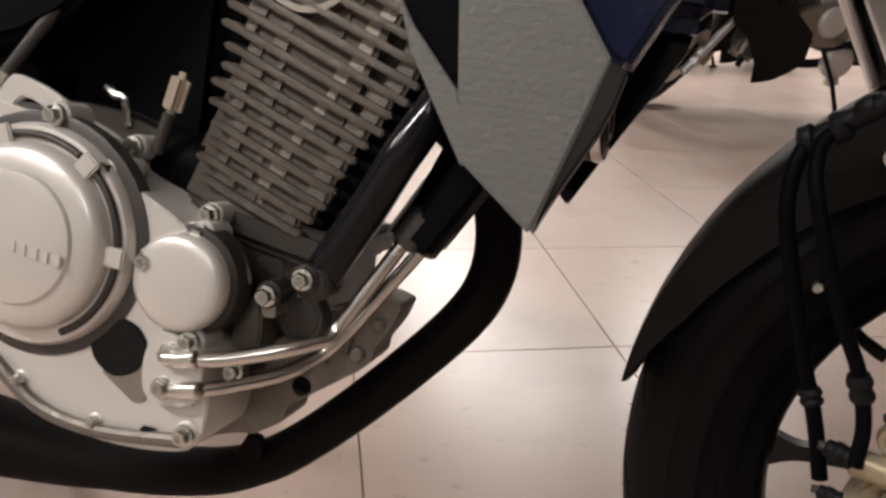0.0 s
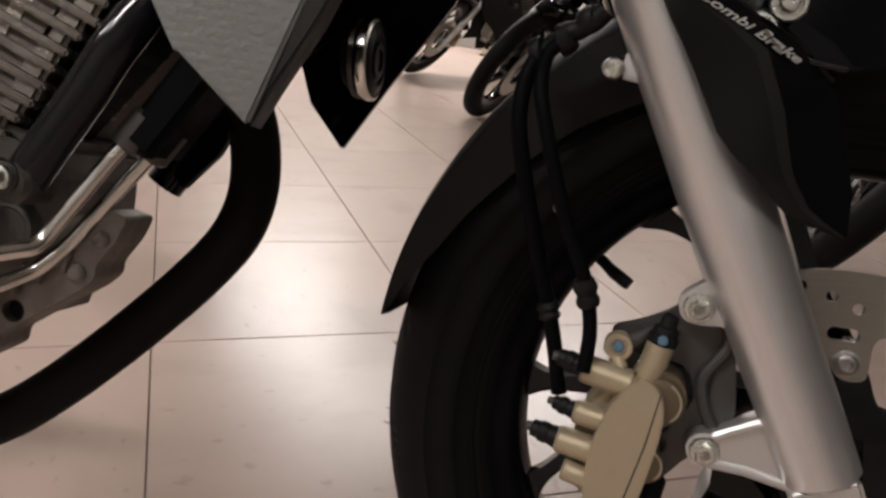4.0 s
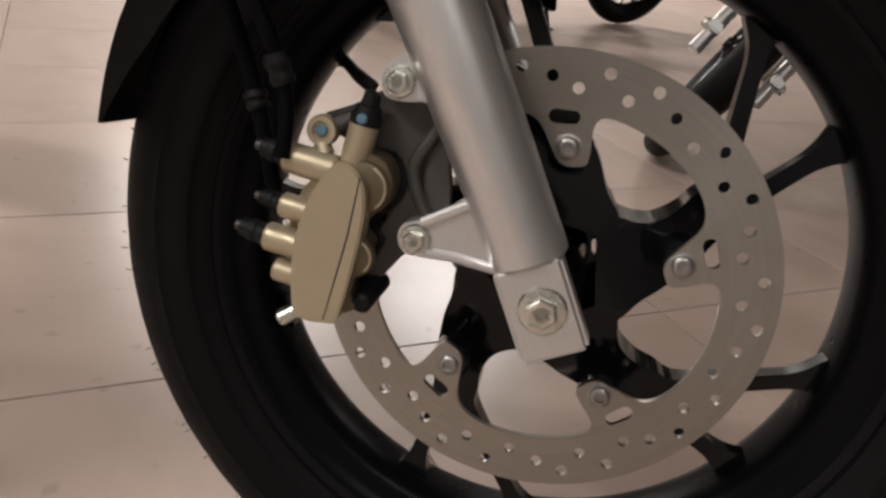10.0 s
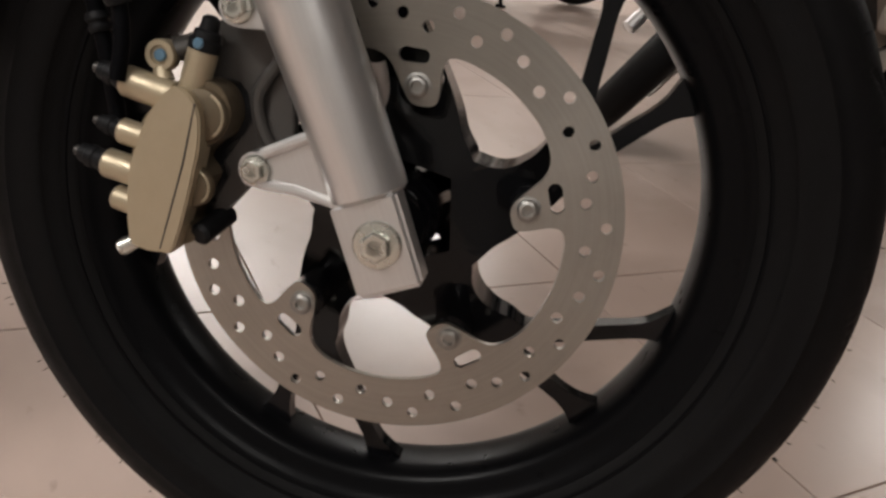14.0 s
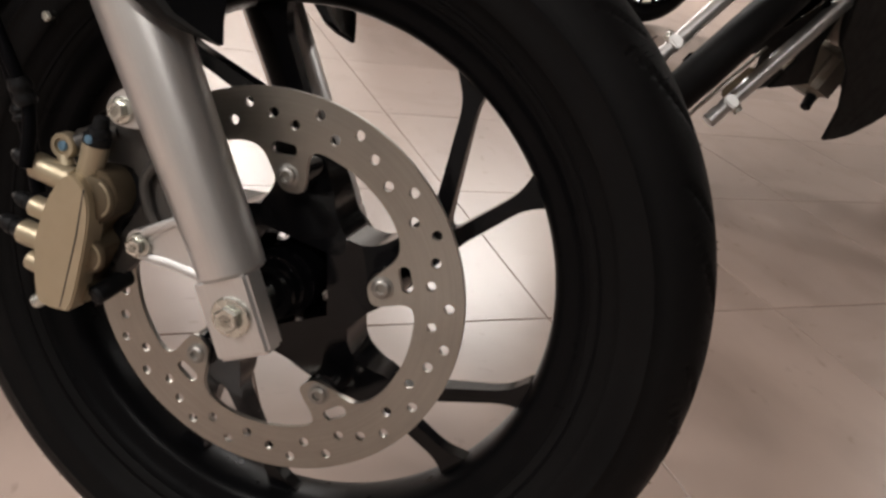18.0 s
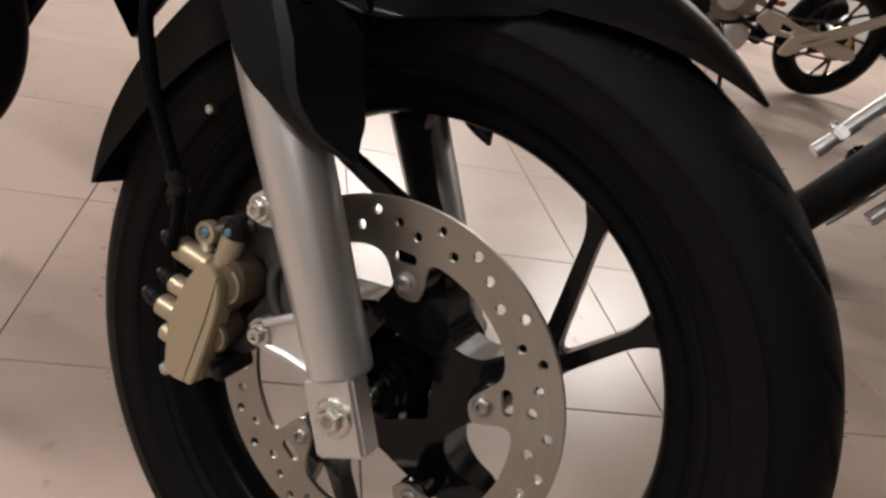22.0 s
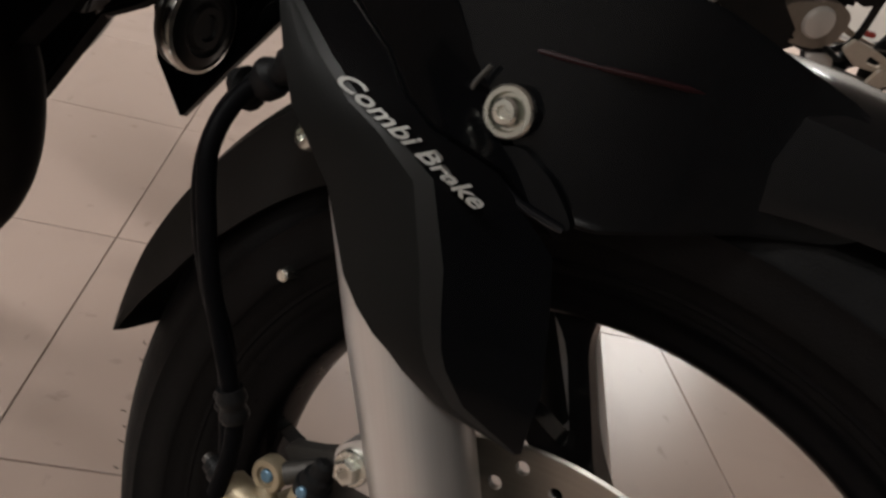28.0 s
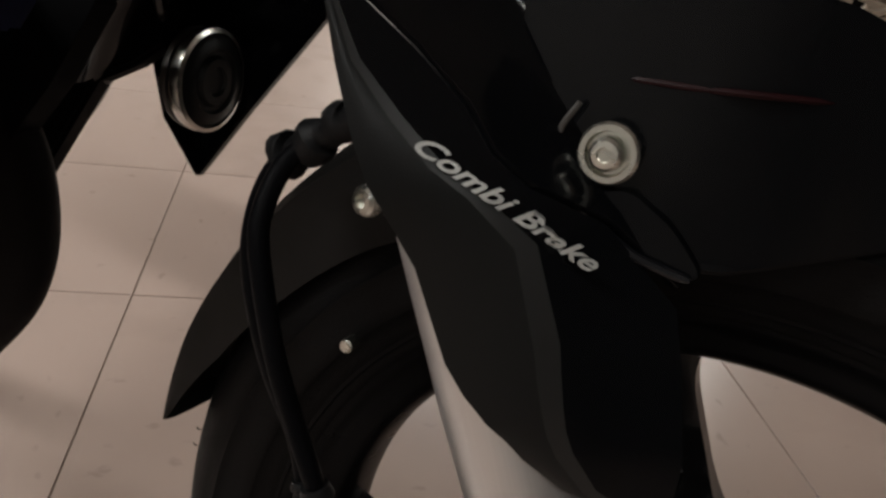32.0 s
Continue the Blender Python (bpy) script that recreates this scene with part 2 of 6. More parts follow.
# darker than the fins: the shade of their gaps is put into this colour
CAST_GAP = material("shaded_brown_cast_metal", (0.105, 0.088, 0.072), 0.55, metal=0.5, second=(0.06, 0.048, 0.04), scale=40, amount=0.9, bump=0.4, bump_scale=500)
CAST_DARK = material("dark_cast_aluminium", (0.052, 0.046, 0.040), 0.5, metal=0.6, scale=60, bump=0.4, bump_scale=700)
EXHAUST = material("heat_black_pipe", (0.0060, 0.0050, 0.0050), 0.66, spec=0.07, second=(0.009, 0.007, 0.0066), scale=30, bump=0.15, bump_scale=900)
FRAME_BLACK = material("black_frame_paint", (0.006, 0.006, 0.007), 0.14, scale=20, spec=0.28)
TAN = material("tan_plastic", (0.55, 0.47, 0.38), 0.5, scale=60, bump=0.1)
SENSOR = material("dull_tan_plastic", (0.36, 0.29, 0.22), 0.5, scale=60, bump=0.1)
BROWN = material("copper_brown", (0.10, 0.055, 0.035), 0.45, metal=0.4, scale=80)
WALL_PAINT = material("wall_paint", (0.48, 0.46, 0.43), 0.7, second=(0.43, 0.41, 0.38), scale=1.2, bump=0.1, bump_scale=120)
SKIRTING = material("grey_skirting", (0.30, 0.28, 0.26), 0.45, scale=6)
CEILING_PAINT = material("ceiling_paint", (0.38, 0.37, 0.36), 0.85, scale=2, bump=0.1, bump_scale=90)
LAMP_WHITE = material("lamp_housing_white", (0.78, 0.78, 0.76), 0.4, scale=10)
TAIL_RED = material("red_plastic", (0.35, 0.02, 0.015), 0.25, scale=40, coat=0.5)
BLUE_PAINT = material("deep_blue_paint", (0.003, 0.005, 0.024), 0.25, scale=20, spec=0.2)
GOLD_FORK = material("gold_anodised", (0.50, 0.38, 0.16), 0.3, metal=0.9, scale=40)
DIFFUSER = bpy.data.materials.new("lamp_diffuser")
DIFFUSER.use_nodes = True
_b = DIFFUSER.node_tree.nodes["Principled BSDF"]
_b.inputs["Base Color"].default_value = (0.9, 0.9, 0.88, 1)
_b.inputs["Emission Color"].default_value = (1.0, 0.94, 0.86, 1)
_b.inputs["Emission Strength"].default_value = 9.0

# ---- mesh builders ----
X, Y, Z = Vector((1, 0, 0)), Vector((0, 1, 0)), Vector((0, 0, 1))


def part(name, bm, mat, parent=None, label="", m=None, sharp=0.6):
    """Link a bmesh as ONE mesh object, under a thing or a part."""
    if m is not None:
        bm.transform(m)
        if m.to_3x3().determinant() < 0:
            bmesh.ops.reverse_faces(bm, faces=bm.faces)
    bm.normal_update()
    for f in bm.faces:
        f.smooth = True
    for e in bm.edges:
        if len(e.link_faces) == 2 and e.calc_face_angle(0.0) > sharp:
            e.smooth = False
    me = bpy.data.meshes.new(name)
    bm.to_mesh(me)
    bm.free()
    me.materials.append(mat)
    ob = new(name, me)
    if parent is not None:
        ob.parent = parent
    if label:
        ob["label"] = label
    return ob


def empty(name, m, label, category, group="", kind=""):
    ob = new(name)
    ob.empty_display_size = 0.1
    ob.matrix_world = m
    return tagged(ob, label, category, group, kind)


def spline(pts, k=6):
    """Catmull-Rom points through pts."""
    p = [Vector(q) for q in pts]
    p = [p[0] * 2 - p[1]] + p + [p[-1] * 2 - p[-2]]
    out = []
    for i in range(1, len(p) - 2):
        a, b, c, d = p[i - 1:i + 3]
        for j in range(k):
            t = j / k
            out.append(0.5 * ((2 * b) + (c - a) * t + (2 * a - 5 * b + 4 * c - d) * t * t + (3 * b - a - 3 * c + d) * t ** 3))
    out.append(p[-2])
    return out


def tube(pts, r, n=16, bm=None, caps=True):
    """A round bar along a line; r is one radius or one for each point."""
    bm = bm or bmesh.new()
    pts = [Vector(q) for q in pts]
    rs = list(r) if isinstance(r, (list, tuple)) else [r] * len(pts)
    d = next((q - pts[0] for q in pts if (q - pts[0]).length > 1e-7), X).normalized()
    side = d.orthogonal().normalized()
    rings = []
    for i, p in enumerate(pts):
        a, b = pts[max(i - 1, 0)], pts[min(i + 1, len(pts) - 1)]
        d = (b - a).normalized() if (b - a).length > 1e-9 else d
        side = (side - d * side.dot(d)).normalized()
        up = d.cross(side)
        rings.append([bm.verts.new(p + (side * math.cos(2 * math.pi * j / n) + up * math.sin(2 * math.pi * j / n)) * rs[i]) for j in range(n)])
    for a, b in zip(rings, rings[1:]):
        for j in range(n):
            bm.faces.new((a[j], a[(j + 1) % n], b[(j + 1) % n], b[j]))
    if caps:
        bm.faces.new(rings[0][::-1])
        bm.faces.new(rings[-1])
    return bm


def capped(p0, p1, r, n=20, bev=0.001, bm=None):
    """A cylinder with softened rims."""
    p0, p1 = Vector(p0), Vector(p1)
    d = (p1 - p0).normalized()
    return tube([p0, p0, p0 + d * bev, p1 - d * bev, p1, p1], [r - bev * 1.2, r - bev, r, r, r - bev, r - bev * 1.2], n, bm)


def lathe(profile, n=64, closed=False, bm=None, axis=None):
    """Turn a profile of (radius, along) about the y axis, or about the line axis = (point, direction)."""
    bm = bm or bmesh.new()
    o, d = (Vector(axis[0]), Vector(axis[1]).normalized()) if axis else (Vector((0, 0, 0)), Y)
    u = d.orthogonal().normalized() if axis else X
    v = d.cross(u) if axis else Z
    rings = [[bm.verts.new(o + d * y + (u * math.cos(2 * math.pi * j / n) + v * math.sin(2 * math.pi * j / n)) * max(r, 1e-5)) for j in range(n)] for r, y in profile]
    pairs = list(zip(rings, rings[1:])) + ([(rings[-1], rings[0])] if closed else [])
    for a, b in pairs:
        for j in range(n):
            bm.faces.new((a[j], b[j], b[(j + 1) % n], a[(j + 1) % n]))
    if not closed:
        for ring in (rings[0], rings[-1]):
            bm.faces.new(ring)
    bmesh.ops.recalc_face_normals(bm, faces=bm.faces)
    return bm


def plate(outline, y0, y1, bev=0.0015, holes=(), bm=None):
    """An outline of (x, z) pulled from y0 to y1, with through holes and softened rims."""
    b2 = bmesh.new()
    loops = []
    for loop in (outline, *holes):
        vs = [b2.verts.new((x, y0, z)) for x, z in loop]
        loops.append([b2.edges.new((vs[i], vs[(i + 1) % len(vs)])) for i in range(len(vs))])
    bmesh.ops.triangle_fill(b2, use_beauty=True, edges=[e for l in loops for e in l])
    if not b2.faces:
        b2.faces.new(b2.verts)
    b2.normal_update()
    res = bmesh.ops.extrude_face_region(b2, geom=list(b2.faces))
    moved = [g for g in res["geom"] if isinstance(g, bmesh.types.BMVert)]
    bmesh.ops.translate(b2, verts=moved, vec=(0, y1 - y0, 0))
    bmesh.ops.recalc_face_normals(b2, faces=b2.faces)
    if bev:
        rim = [e for e in b2.edges if len(e.link_faces) == 2 and e.calc_face_angle(0.0) > 0.9]
        if rim:
            bmesh.ops.bevel(b2, geom=rim, offset=bev, segments=2, affect="EDGES", clamp_overlap=True)
    if bm is None:
        return b2
    me = bpy.data.meshes.new("tmp")
    b2.to_mesh(me)
    b2.free()
    bm.from_mesh(me)
    bpy.data.meshes.remove(me)
    return bm


def block(c, size, bev=0.002, turn=None, bm=None, seg=2):
    b2 = bmesh.new()
    bmesh.ops.create_cube(b2, size=1.0, matrix=Matrix.Diagonal((*size, 1)))
    if bev:
        bmesh.ops.bevel(b2, geom=list(b2.edges), offset=bev, segments=seg, affect="EDGES", clamp_overlap=True)
    b2.transform(Matrix.Translation(c) @ (turn or Matrix()))
    if bm is None:
        return b2
    me = bpy.data.meshes.new("tmp")
    b2.to_mesh(me)
    b2.free()
    bm.from_mesh(me)
    bpy.data.meshes.remove(me)
    return bm


def smooth_loop(pts, k=4):
    """A rounded closed outline through (x, z) points."""
    n = len(pts)
    p = [Vector((*q, 0)) for q in pts]
    out = []
    for i in range(n):
        a, b, c, d = p[i - 1], p[i], p[(i + 1) % n], p[(i + 2) % n]
        for j in range(k):
            t = j / k
            v = 0.5 * ((2 * b) + (c - a) * t + (2 * a - 5 * b + 4 * c - d) * t * t + (3 * b - a - 3 * c + d) * t ** 3)
            out.append((v.x, v.y))
    return out


def round_corners(pts, r, k=4):
    """A closed outline of straight sides whose corners are rounded by about r."""
    n = len(pts)
    p = [Vector(q) for q in pts]
    out = []
    for i in range(n):
        a, b, c = p[i - 1], p[i], p[(i + 1) % n]
        ra, rc = min(r, (a - b).length * 0.45), min(r, (c - b).length * 0.45)
        s, e = b + (a - b).normalized() * ra, b + (c - b).normalized() * rc
        for j in range(k + 1):
            t = j / k
            q = s * (1 - t) ** 2 + b * 2 * t * (1 - t) + e * t * t
            out.append((q.x, q.y))
    return out


def ring_of(cx, cz, r, n=14):
    return [(cx + r * math.cos(2 * math.pi * j / n), cz + r * math.sin(2 * math.pi * j / n)) for j in range(n)]


def polar(r, deg):
    return (r * math.cos(radians(deg)), r * math.sin(radians(deg)))


def loft(rows, thick=0.0, closed=False, caps=False):
    """A skin over rows of points; thick gives it an inner side."""
    bm = bmesh.new()
    grid = [[bm.verts.new(p) for p in row] for row in rows]
    for a, b in zip(grid, grid[1:]):
        m = len(a)
        for j in range(m if closed else m - 1):
            bm.faces.new((a[j], a[(j + 1) % m], b[(j + 1) % m], b[j]))
    if caps and closed:
        bm.faces.new(grid[0])
        bm.faces.new(grid[-1])
    bmesh.ops.recalc_face_normals(bm, faces=bm.faces)
    bmesh.ops.remove_doubles(bm, verts=bm.verts, dist=1e-5)
    if thick:
        bmesh.ops.solidify(bm, geom=list(bm.faces), thickness=thick)
        bmesh.ops.recalc_face_normals(bm, faces=bm.faces)
    return bm


def hex_bolt(p, d, r, h, flange=1.45, bm=None):
    """A flanged hexagon bolt head standing out of p along d."""
    d = Vector(d).normalized()
    p = Vector(p)
    bm = lathe([(0.0002, 0), (r * flange, 0), (r * flange, h * 0.22), (r * flange * 0.93, h * 0.34), (r * 0.98, h * 0.4)], 24, bm=bm, axis=(p, d))
    tube([p + d * h * 0.3, p + d * h * 0.86, p + d * h, p + d * h], [r, r, r * 0.84, r * 0.5], 6, bm)
    lathe([(r * 0.5, h), (r * 0.46, h * 0.82), (0.0002, h * 0.8)], 12, bm=bm, axis=(p, d))
    return bm


def button_bolt(p, d, r, h, bm=None):
    """A round-headed bolt with a hexagon socket."""
    d = Vector(d).normalized()
    p = Vector(p)
    bm = lathe([(r * 1.25, 0), (r * 1.25, h * 0.15), (r, h * 0.25), (r, h * 0.55), (r * 0.86, h * 0.85), (r * 0.62, h), (r * 0.5, h), (r * 0.47, h * 0.4), (0.0002, h * 0.38)], 24, bm=bm, axis=(p, d))
    return bm

# ---- the room ----
x0, x1, y0, y1, hh = (ROOM[k] for k in ("x0", "x1", "y0", "y1", "h"))


def slab(name, c, size, mat, label):
    ob = part(name, block((0, 0, 0), size, 0), mat)
    ob.location = c
    return tagged(ob, label, "wall" if "wall" in name else name, kind="structure")


floor_bed = slab("floor", ((x0 + x1) / 2, (y0 + y1) / 2, -0.054), (x1 - x0, y1 - y0, 0.1), GROUT, "dark grout bed under polished beige floor tiles")
floor_bed["category"] = "floor"
ceiling = slab("ceiling", ((x0 + x1) / 2, (y0 + y1) / 2, hh + 0.05), (x1 - x0, y1 - y0, 0.1), CEILING_PAINT, "plain off-white showroom ceiling")
slab("wall_north", ((x0 + x1) / 2, y1 + 0.1, hh / 2 - 0.02), (x1 - x0 + 0.4, 0.2, hh + 0.16), WALL_PAINT, "plain light painted showroom wall")
# south and east walls are out of view, darker only to shape reflections
slab("wall_south", ((x0 + x1) / 2, y0 - 0.1, hh / 2 - 0.02), (x1 - x0 + 0.4, 0.2, hh + 0.16), GREY_WALL, "plain unseen wall, greyed to dim reflections")
slab("wall_west", (x0 - 0.1, (y0 + y1) / 2, hh / 2 - 0.02), (0.2, y1 - y0, hh + 0.16), WALL_PAINT, "plain light painted showroom wall")
slab("wall_east", (x1 + 0.1, (y0 + y1) / 2, hh / 2 - 0.02), (0.2, y1 - y0, hh + 0.16), DARK_WALL, "plain unseen wall, darkened to dim reflections")
base = part("baseboard", block((0, 0, 0), (x1 - x0, 0.018, 0.10), 0.003), SKIRTING)
base.location = ((x0 + x1) / 2, y1 - 0.009, 0.05)
tagged(base, "grey tiled skirting along the showroom wall", "baseboard", kind="structure")
first = None
for lx, ly, lw in LAMPS:
    if first is None:
        first = empty("ceiling_light", pose(lx, ly, hh), "white surface-mounted ceiling light with a glowing diffuser", "ceiling light", "ceiling lights of the showroom")
        part("housing", block((0, 0, -0.03), (1.26, 0.18, 0.06), 0.006), LAMP_WHITE, first)
        part("diffuser", block((0, 0, -0.066), (1.2, 0.12, 0.012), 0.004), DIFFUSER, first, "glowing opal diffuser")
    else:
        # fixtures are repeated at the added fill lamps too
        copy_thing(first, pose(lx, ly, hh))
from mathutils.bvhtree import BVHTree

# ---- the motorcycle: front end ----
# wheel frame: origin at the middle of the brake disc's outer face, x ahead, y to the machine's left, z up in the wheel's plane
MID = 0.0535                     # the wheel's middle plane
LEAN = -8.75
bike = empty("motorcycle", pose(0, 0, 0.3022, LEAN) @ pose(0, MID, -0.2995), "black naked motorcycle with gold front caliper, leaning on its stand", "motorcycle")
ML = pose(0, -MID, 0.2995)       # wheel frame into the motorcycle's frame
MIRROR = pose(0, MID, 0) @ Matrix.Diagonal((1, -1, 1, 1)) @ pose(0, -MID, 0)
SPOKE0 = 18.7


def tyre_mesh(n=1440, fine=True):
    prof = [(-0.0345, 0.2165), (-0.0375, 0.2195), (-0.0385, 0.2235), (-0.0400, 0.2250), (-0.0425, 0.2285), (-0.0455, 0.2340), (-0.0464, 0.2346), (-0.0482, 0.2362),
            (-0.0490, 0.2420), (-0.0500, 0.2480), (-0.0505, 0.2540), (-0.0516, 0.2552), (-0.0518, 0.2562), (-0.0500, 0.2580), (-0.0488, 0.2640), (-0.0465, 0.2700), (-0.0435, 0.2752),
            (-0.0395, 0.2806), (-0.0350, 0.2850), (-0.0300, 0.2887), (-0.0250, 0.2914), (-0.0200, 0.2934), (-0.0150, 0.2946), (-0.0100, 0.2955), (-0.0050, 0.2959)]
    if fine:        # twice as many rings over the tread
        out = []
        for p, q in zip(prof, prof[1:]):
            out += [p, ((p[0] + q[0]) / 2, (p[1] + q[1]) / 2)] if p[1] > 0.258 else [p]
        prof = out + [prof[-1]]
    prof = prof + [(0.0, 0.2960)] + [(-y, r) for y, r in reversed(prof)]
    bm = bmesh.new()
    rings = []
    cuts = 15
    step = 360.0 / cuts
    for y, r in prof:
        ring = []
        u = abs(y)
        for j in range(n):
            a = 2 * math.pi * j / n
            rr = r
            if fine and 0.008 < u < 0.0420 and r > 0.2700:
                deg = math.degrees(a) + (0 if y > 0 else step / 2)
                k = (u - 0.008) / 0.034
                off = (deg - 15.0 * k ** 1.7 + step / 2) % step - step / 2          # long curved cut over the shoulder
                w = 1.25 * math.sin(math.pi * min(1.0, 0.12 + 0.88 * k)) ** 0.5 + 0.05
                if abs(off) < w:
                    rr -= 0.0036 * min(1.0, (0.042 - u) / 0.006) * math.cos(0.5 * math.pi * off / w) ** 1.2
                if 0.018 < u < 0.039:                                               # short cut between two long ones
                    k = (u - 0.018) / 0.021
                    off = (deg - 12.0 - 7.0 * k + step / 2) % step - step / 2
                    w = 0.9 * math.sin(math.pi * k) ** 0.5 + 0.02
                    if abs(off) < w:
                        rr -= 0.0028 * math.cos(0.5 * math.pi * off / w) ** 1.2
            ring.append(bm.verts.new((rr * math.cos(a), MID + y, rr * math.sin(a))))
        rings.append(ring)
    for a, b in zip(rings, rings[1:]):
        for j in range(n):
            bm.faces.new((a[j], b[j], b[(j + 1) % n], a[(j + 1) % n]))
    bmesh.ops.recalc_face_normals(bm, faces=bm.faces)
    return bm


def rim_mesh(n=144):
    half = [(-0.0375, 0.2275), (-0.0395, 0.2255), (-0.0390, 0.2225), (-0.0345, 0.2195), (-0.0335, 0.2150), (-0.0315, 0.2120), (-0.0300, 0.2105), (-0.0272, 0.2060),
            (-0.0262, 0.2010), (-0.0235, 0.1965), (-0.0180, 0.1930), (-0.0100, 0.1915)]
    prof = half + [(0.0, 0.1910)] + [(-y, r) for y, r in reversed(half)] + [(0.0345, 0.2270), (0.030, 0.2170), (0.012, 0.2020), (-0.012, 0.2020), (-0.030, 0.2170), (-0.0345, 0.2270)]
    return lathe([(r, MID + y) for y, r in prof], n, closed=True)


def spoke_mesh():
    """One forked arm of the cast wheel: a root at the hub and two straight bars to the rim."""
    v = Vector((0.1075, 0.0145))
    u1, u2 = Vector((0.917, 0.399)), Vector((0.319, 0.948))
    n1, n2 = Vector((-0.399, 0.917)), Vector((-0.948, 0.319))
    e1, e2 = Vector((0.1880, 0.0518)), Vector((0.1476, 0.1300))
    w1, w2 = 0.0054, 0.0050
    crotch = v + (u1 + u2).normalized() * 0.0125
    out = [polar(0.048, -56), polar(0.0580, -44), polar(0.0625, -27), polar(0.0735, -18.5), polar(0.0946, -5.0), tuple(v - n1 * 0.0066 + u1 * 0.014), tuple(e1 - n1 * w1 - u1 * 0.018), tuple(e1 - n1 * 0.0150 + u1 * 0.002), tuple(e1 - n1 * 0.0150 + u1 * 0.008),
           tuple(e1 + n1 * 0.0150 + u1 * 0.006), tuple(e1 + n1 * 0.0150 + u1 * 0.001), tuple(e1 + n1 * w1 - u1 * 0.018), tuple(crotch),
           tuple(e2 - n2 * w2 - u2 * 0.018), tuple(e2 - n2 * 0.0140 + u2 * 0.001), tuple(e2 - n2 * 0.0140 + u2 * 0.006), tuple(e2 + n2 * 0.0140 + u2 * 0.006), tuple(e2 + n2 * 0.0140 + u2 * 0.001), tuple(e2 + n2 * w2 - u2 * 0.018), tuple(v + n2 * 0.0068 + u2 * 0.024), polar(0.1023, 19.6), polar(0.0908, 16.6), polar(0.0741, 16.0), polar(0.0635, 21.0), polar(0.0580, 29.0), polar(0.048, 40)]
    bm = plate(round_corners(out, 0.012), MID - 0.014, MID + 0.014, 0.0044)
    for q in bm.verts:
        r = math.hypot(q.co.x, q.co.z)
        k = 1.55 - 1.10 * min(1.0, max(0.0, (r - 0.06) / 0.075))
        q.co.y = MID - 0.006 * max(0.0, (0.13 - r) / 0.07) + (q.co.y - MID) * k
    return bm


def hub_mesh():
    prof = [(0.0001, -0.016), (0.0135, -0.016), (0.0135, -0.010), (0.021, -0.010), (0.0225, -0.006), (0.0225, 0.002), (0.030, 0.004), (0.034, 0.008), (0.036, 0.016), (0.050, 0.020), (0.0560, 0.027),
            (0.0560, 0.050), (0.0480, 0.056), (0.0480, 0.082), (0.0505, 0.086), (0.0505, 0.104), (0.034, 0.108), (0.022, 0.112), (0.0001, 0.112)]
    return lathe(prof, 48)


def hub_barrel_mesh():
    return lathe([(0.0001, -0.016), (0.0135, -0.016), (0.0135, -0.010), (0.0205, -0.010), (0.0220, -0.006), (0.0220, 0.002), (0.0235, 0.004), (0.0235, 0.012), (0.0262, 0.016), (0.0255, 0.050), (0.0275, 0.070),
                  (0.0275, 0.092), (0.0290, 0.106), (0.022, 0.112), (0.0001, 0.112)], 48)


def hub_shell_mesh():
    return lathe([(0.0465, 0.030), (0.0480, 0.0265), (0.0505, 0.0275), (0.0550, 0.036), (0.0560, 0.050), (0.0530, 0.060), (0.0530, 0.086), (0.0485, 0.086)], 60, closed=True)


def hub_flange_mesh():
    """The far flange, with a window beside each spoke."""
    windows = [round_corners([polar(0.0305, a - 15), polar(0.0305, a + 6), polar(0.0460, a + 5), polar(0.0460, a - 13)], 0.003) for a in (SPOKE0 + 72 * k for k in range(5))]
    return plate([polar(0.0500, 6 * j) for j in range(60)], 0.077, 0.085, 0.001, windows)


def disc_mesh():
    outer = [polar(0.138, 360 * j / 150) for j in range(150)]
    tab = [(-33, 0.1052), (-25, 0.1050), (-17, 0.1046), (-11.5, 0.1040), (-8.4, 0.1016), (-7.4, 0.0960), (-8.2, 0.0885), (-9.4, 0.0800), (-9.2, 0.0748), (-6.0, 0.0722), (-0.5, 0.0715), (3.4, 0.0742),
           (6.2, 0.0800), (8.8, 0.0878), (11.2, 0.0950), (14.5, 0.1003), (20, 0.1035), (28, 0.1050)]
    inner = []
    for k in range(5):
        inner += [polar(r, SPOKE0 + 72 * k + a) for a, r in tab]
    inner = smooth_loop(inner, 3)
    holes = []
    pattern = [(-7.0, 0.1275), (0.2, 0.1160), (7.6, 0.1218), (15.5, 0.1280), (21.6, 0.1172), (29.4, 0.1275), (-14.0, 0.1167), (-20.1, 0.1282), (-27.6, 0.1217), (35.6, 0.1160)]
    for k in range(5):
        for a, r in pattern:
            holes.append(ring_of(*polar(r, SPOKE0 + 72 * k + a), 0.0035))
        slot = []
        c = radians(SPOKE0 + 72 * k + 3)
        u, v = Vector((math.cos(c), math.sin(c))), Vector((-math.sin(c), math.cos(c)))
        for j in range(16):
            a = 2 * math.pi * j / 16
            p = u * (0.0992 + 0.0043 * math.cos(a)) + v * (0.0048 * (1 if math.sin(a) >= 0 else -1) + 0.0043 * math.sin(a))
            slot.append((p.x, p.y))
        holes.append(slot)
    return plate(outer, 0.0, 0.0042, 0.0004, [inner] + holes)


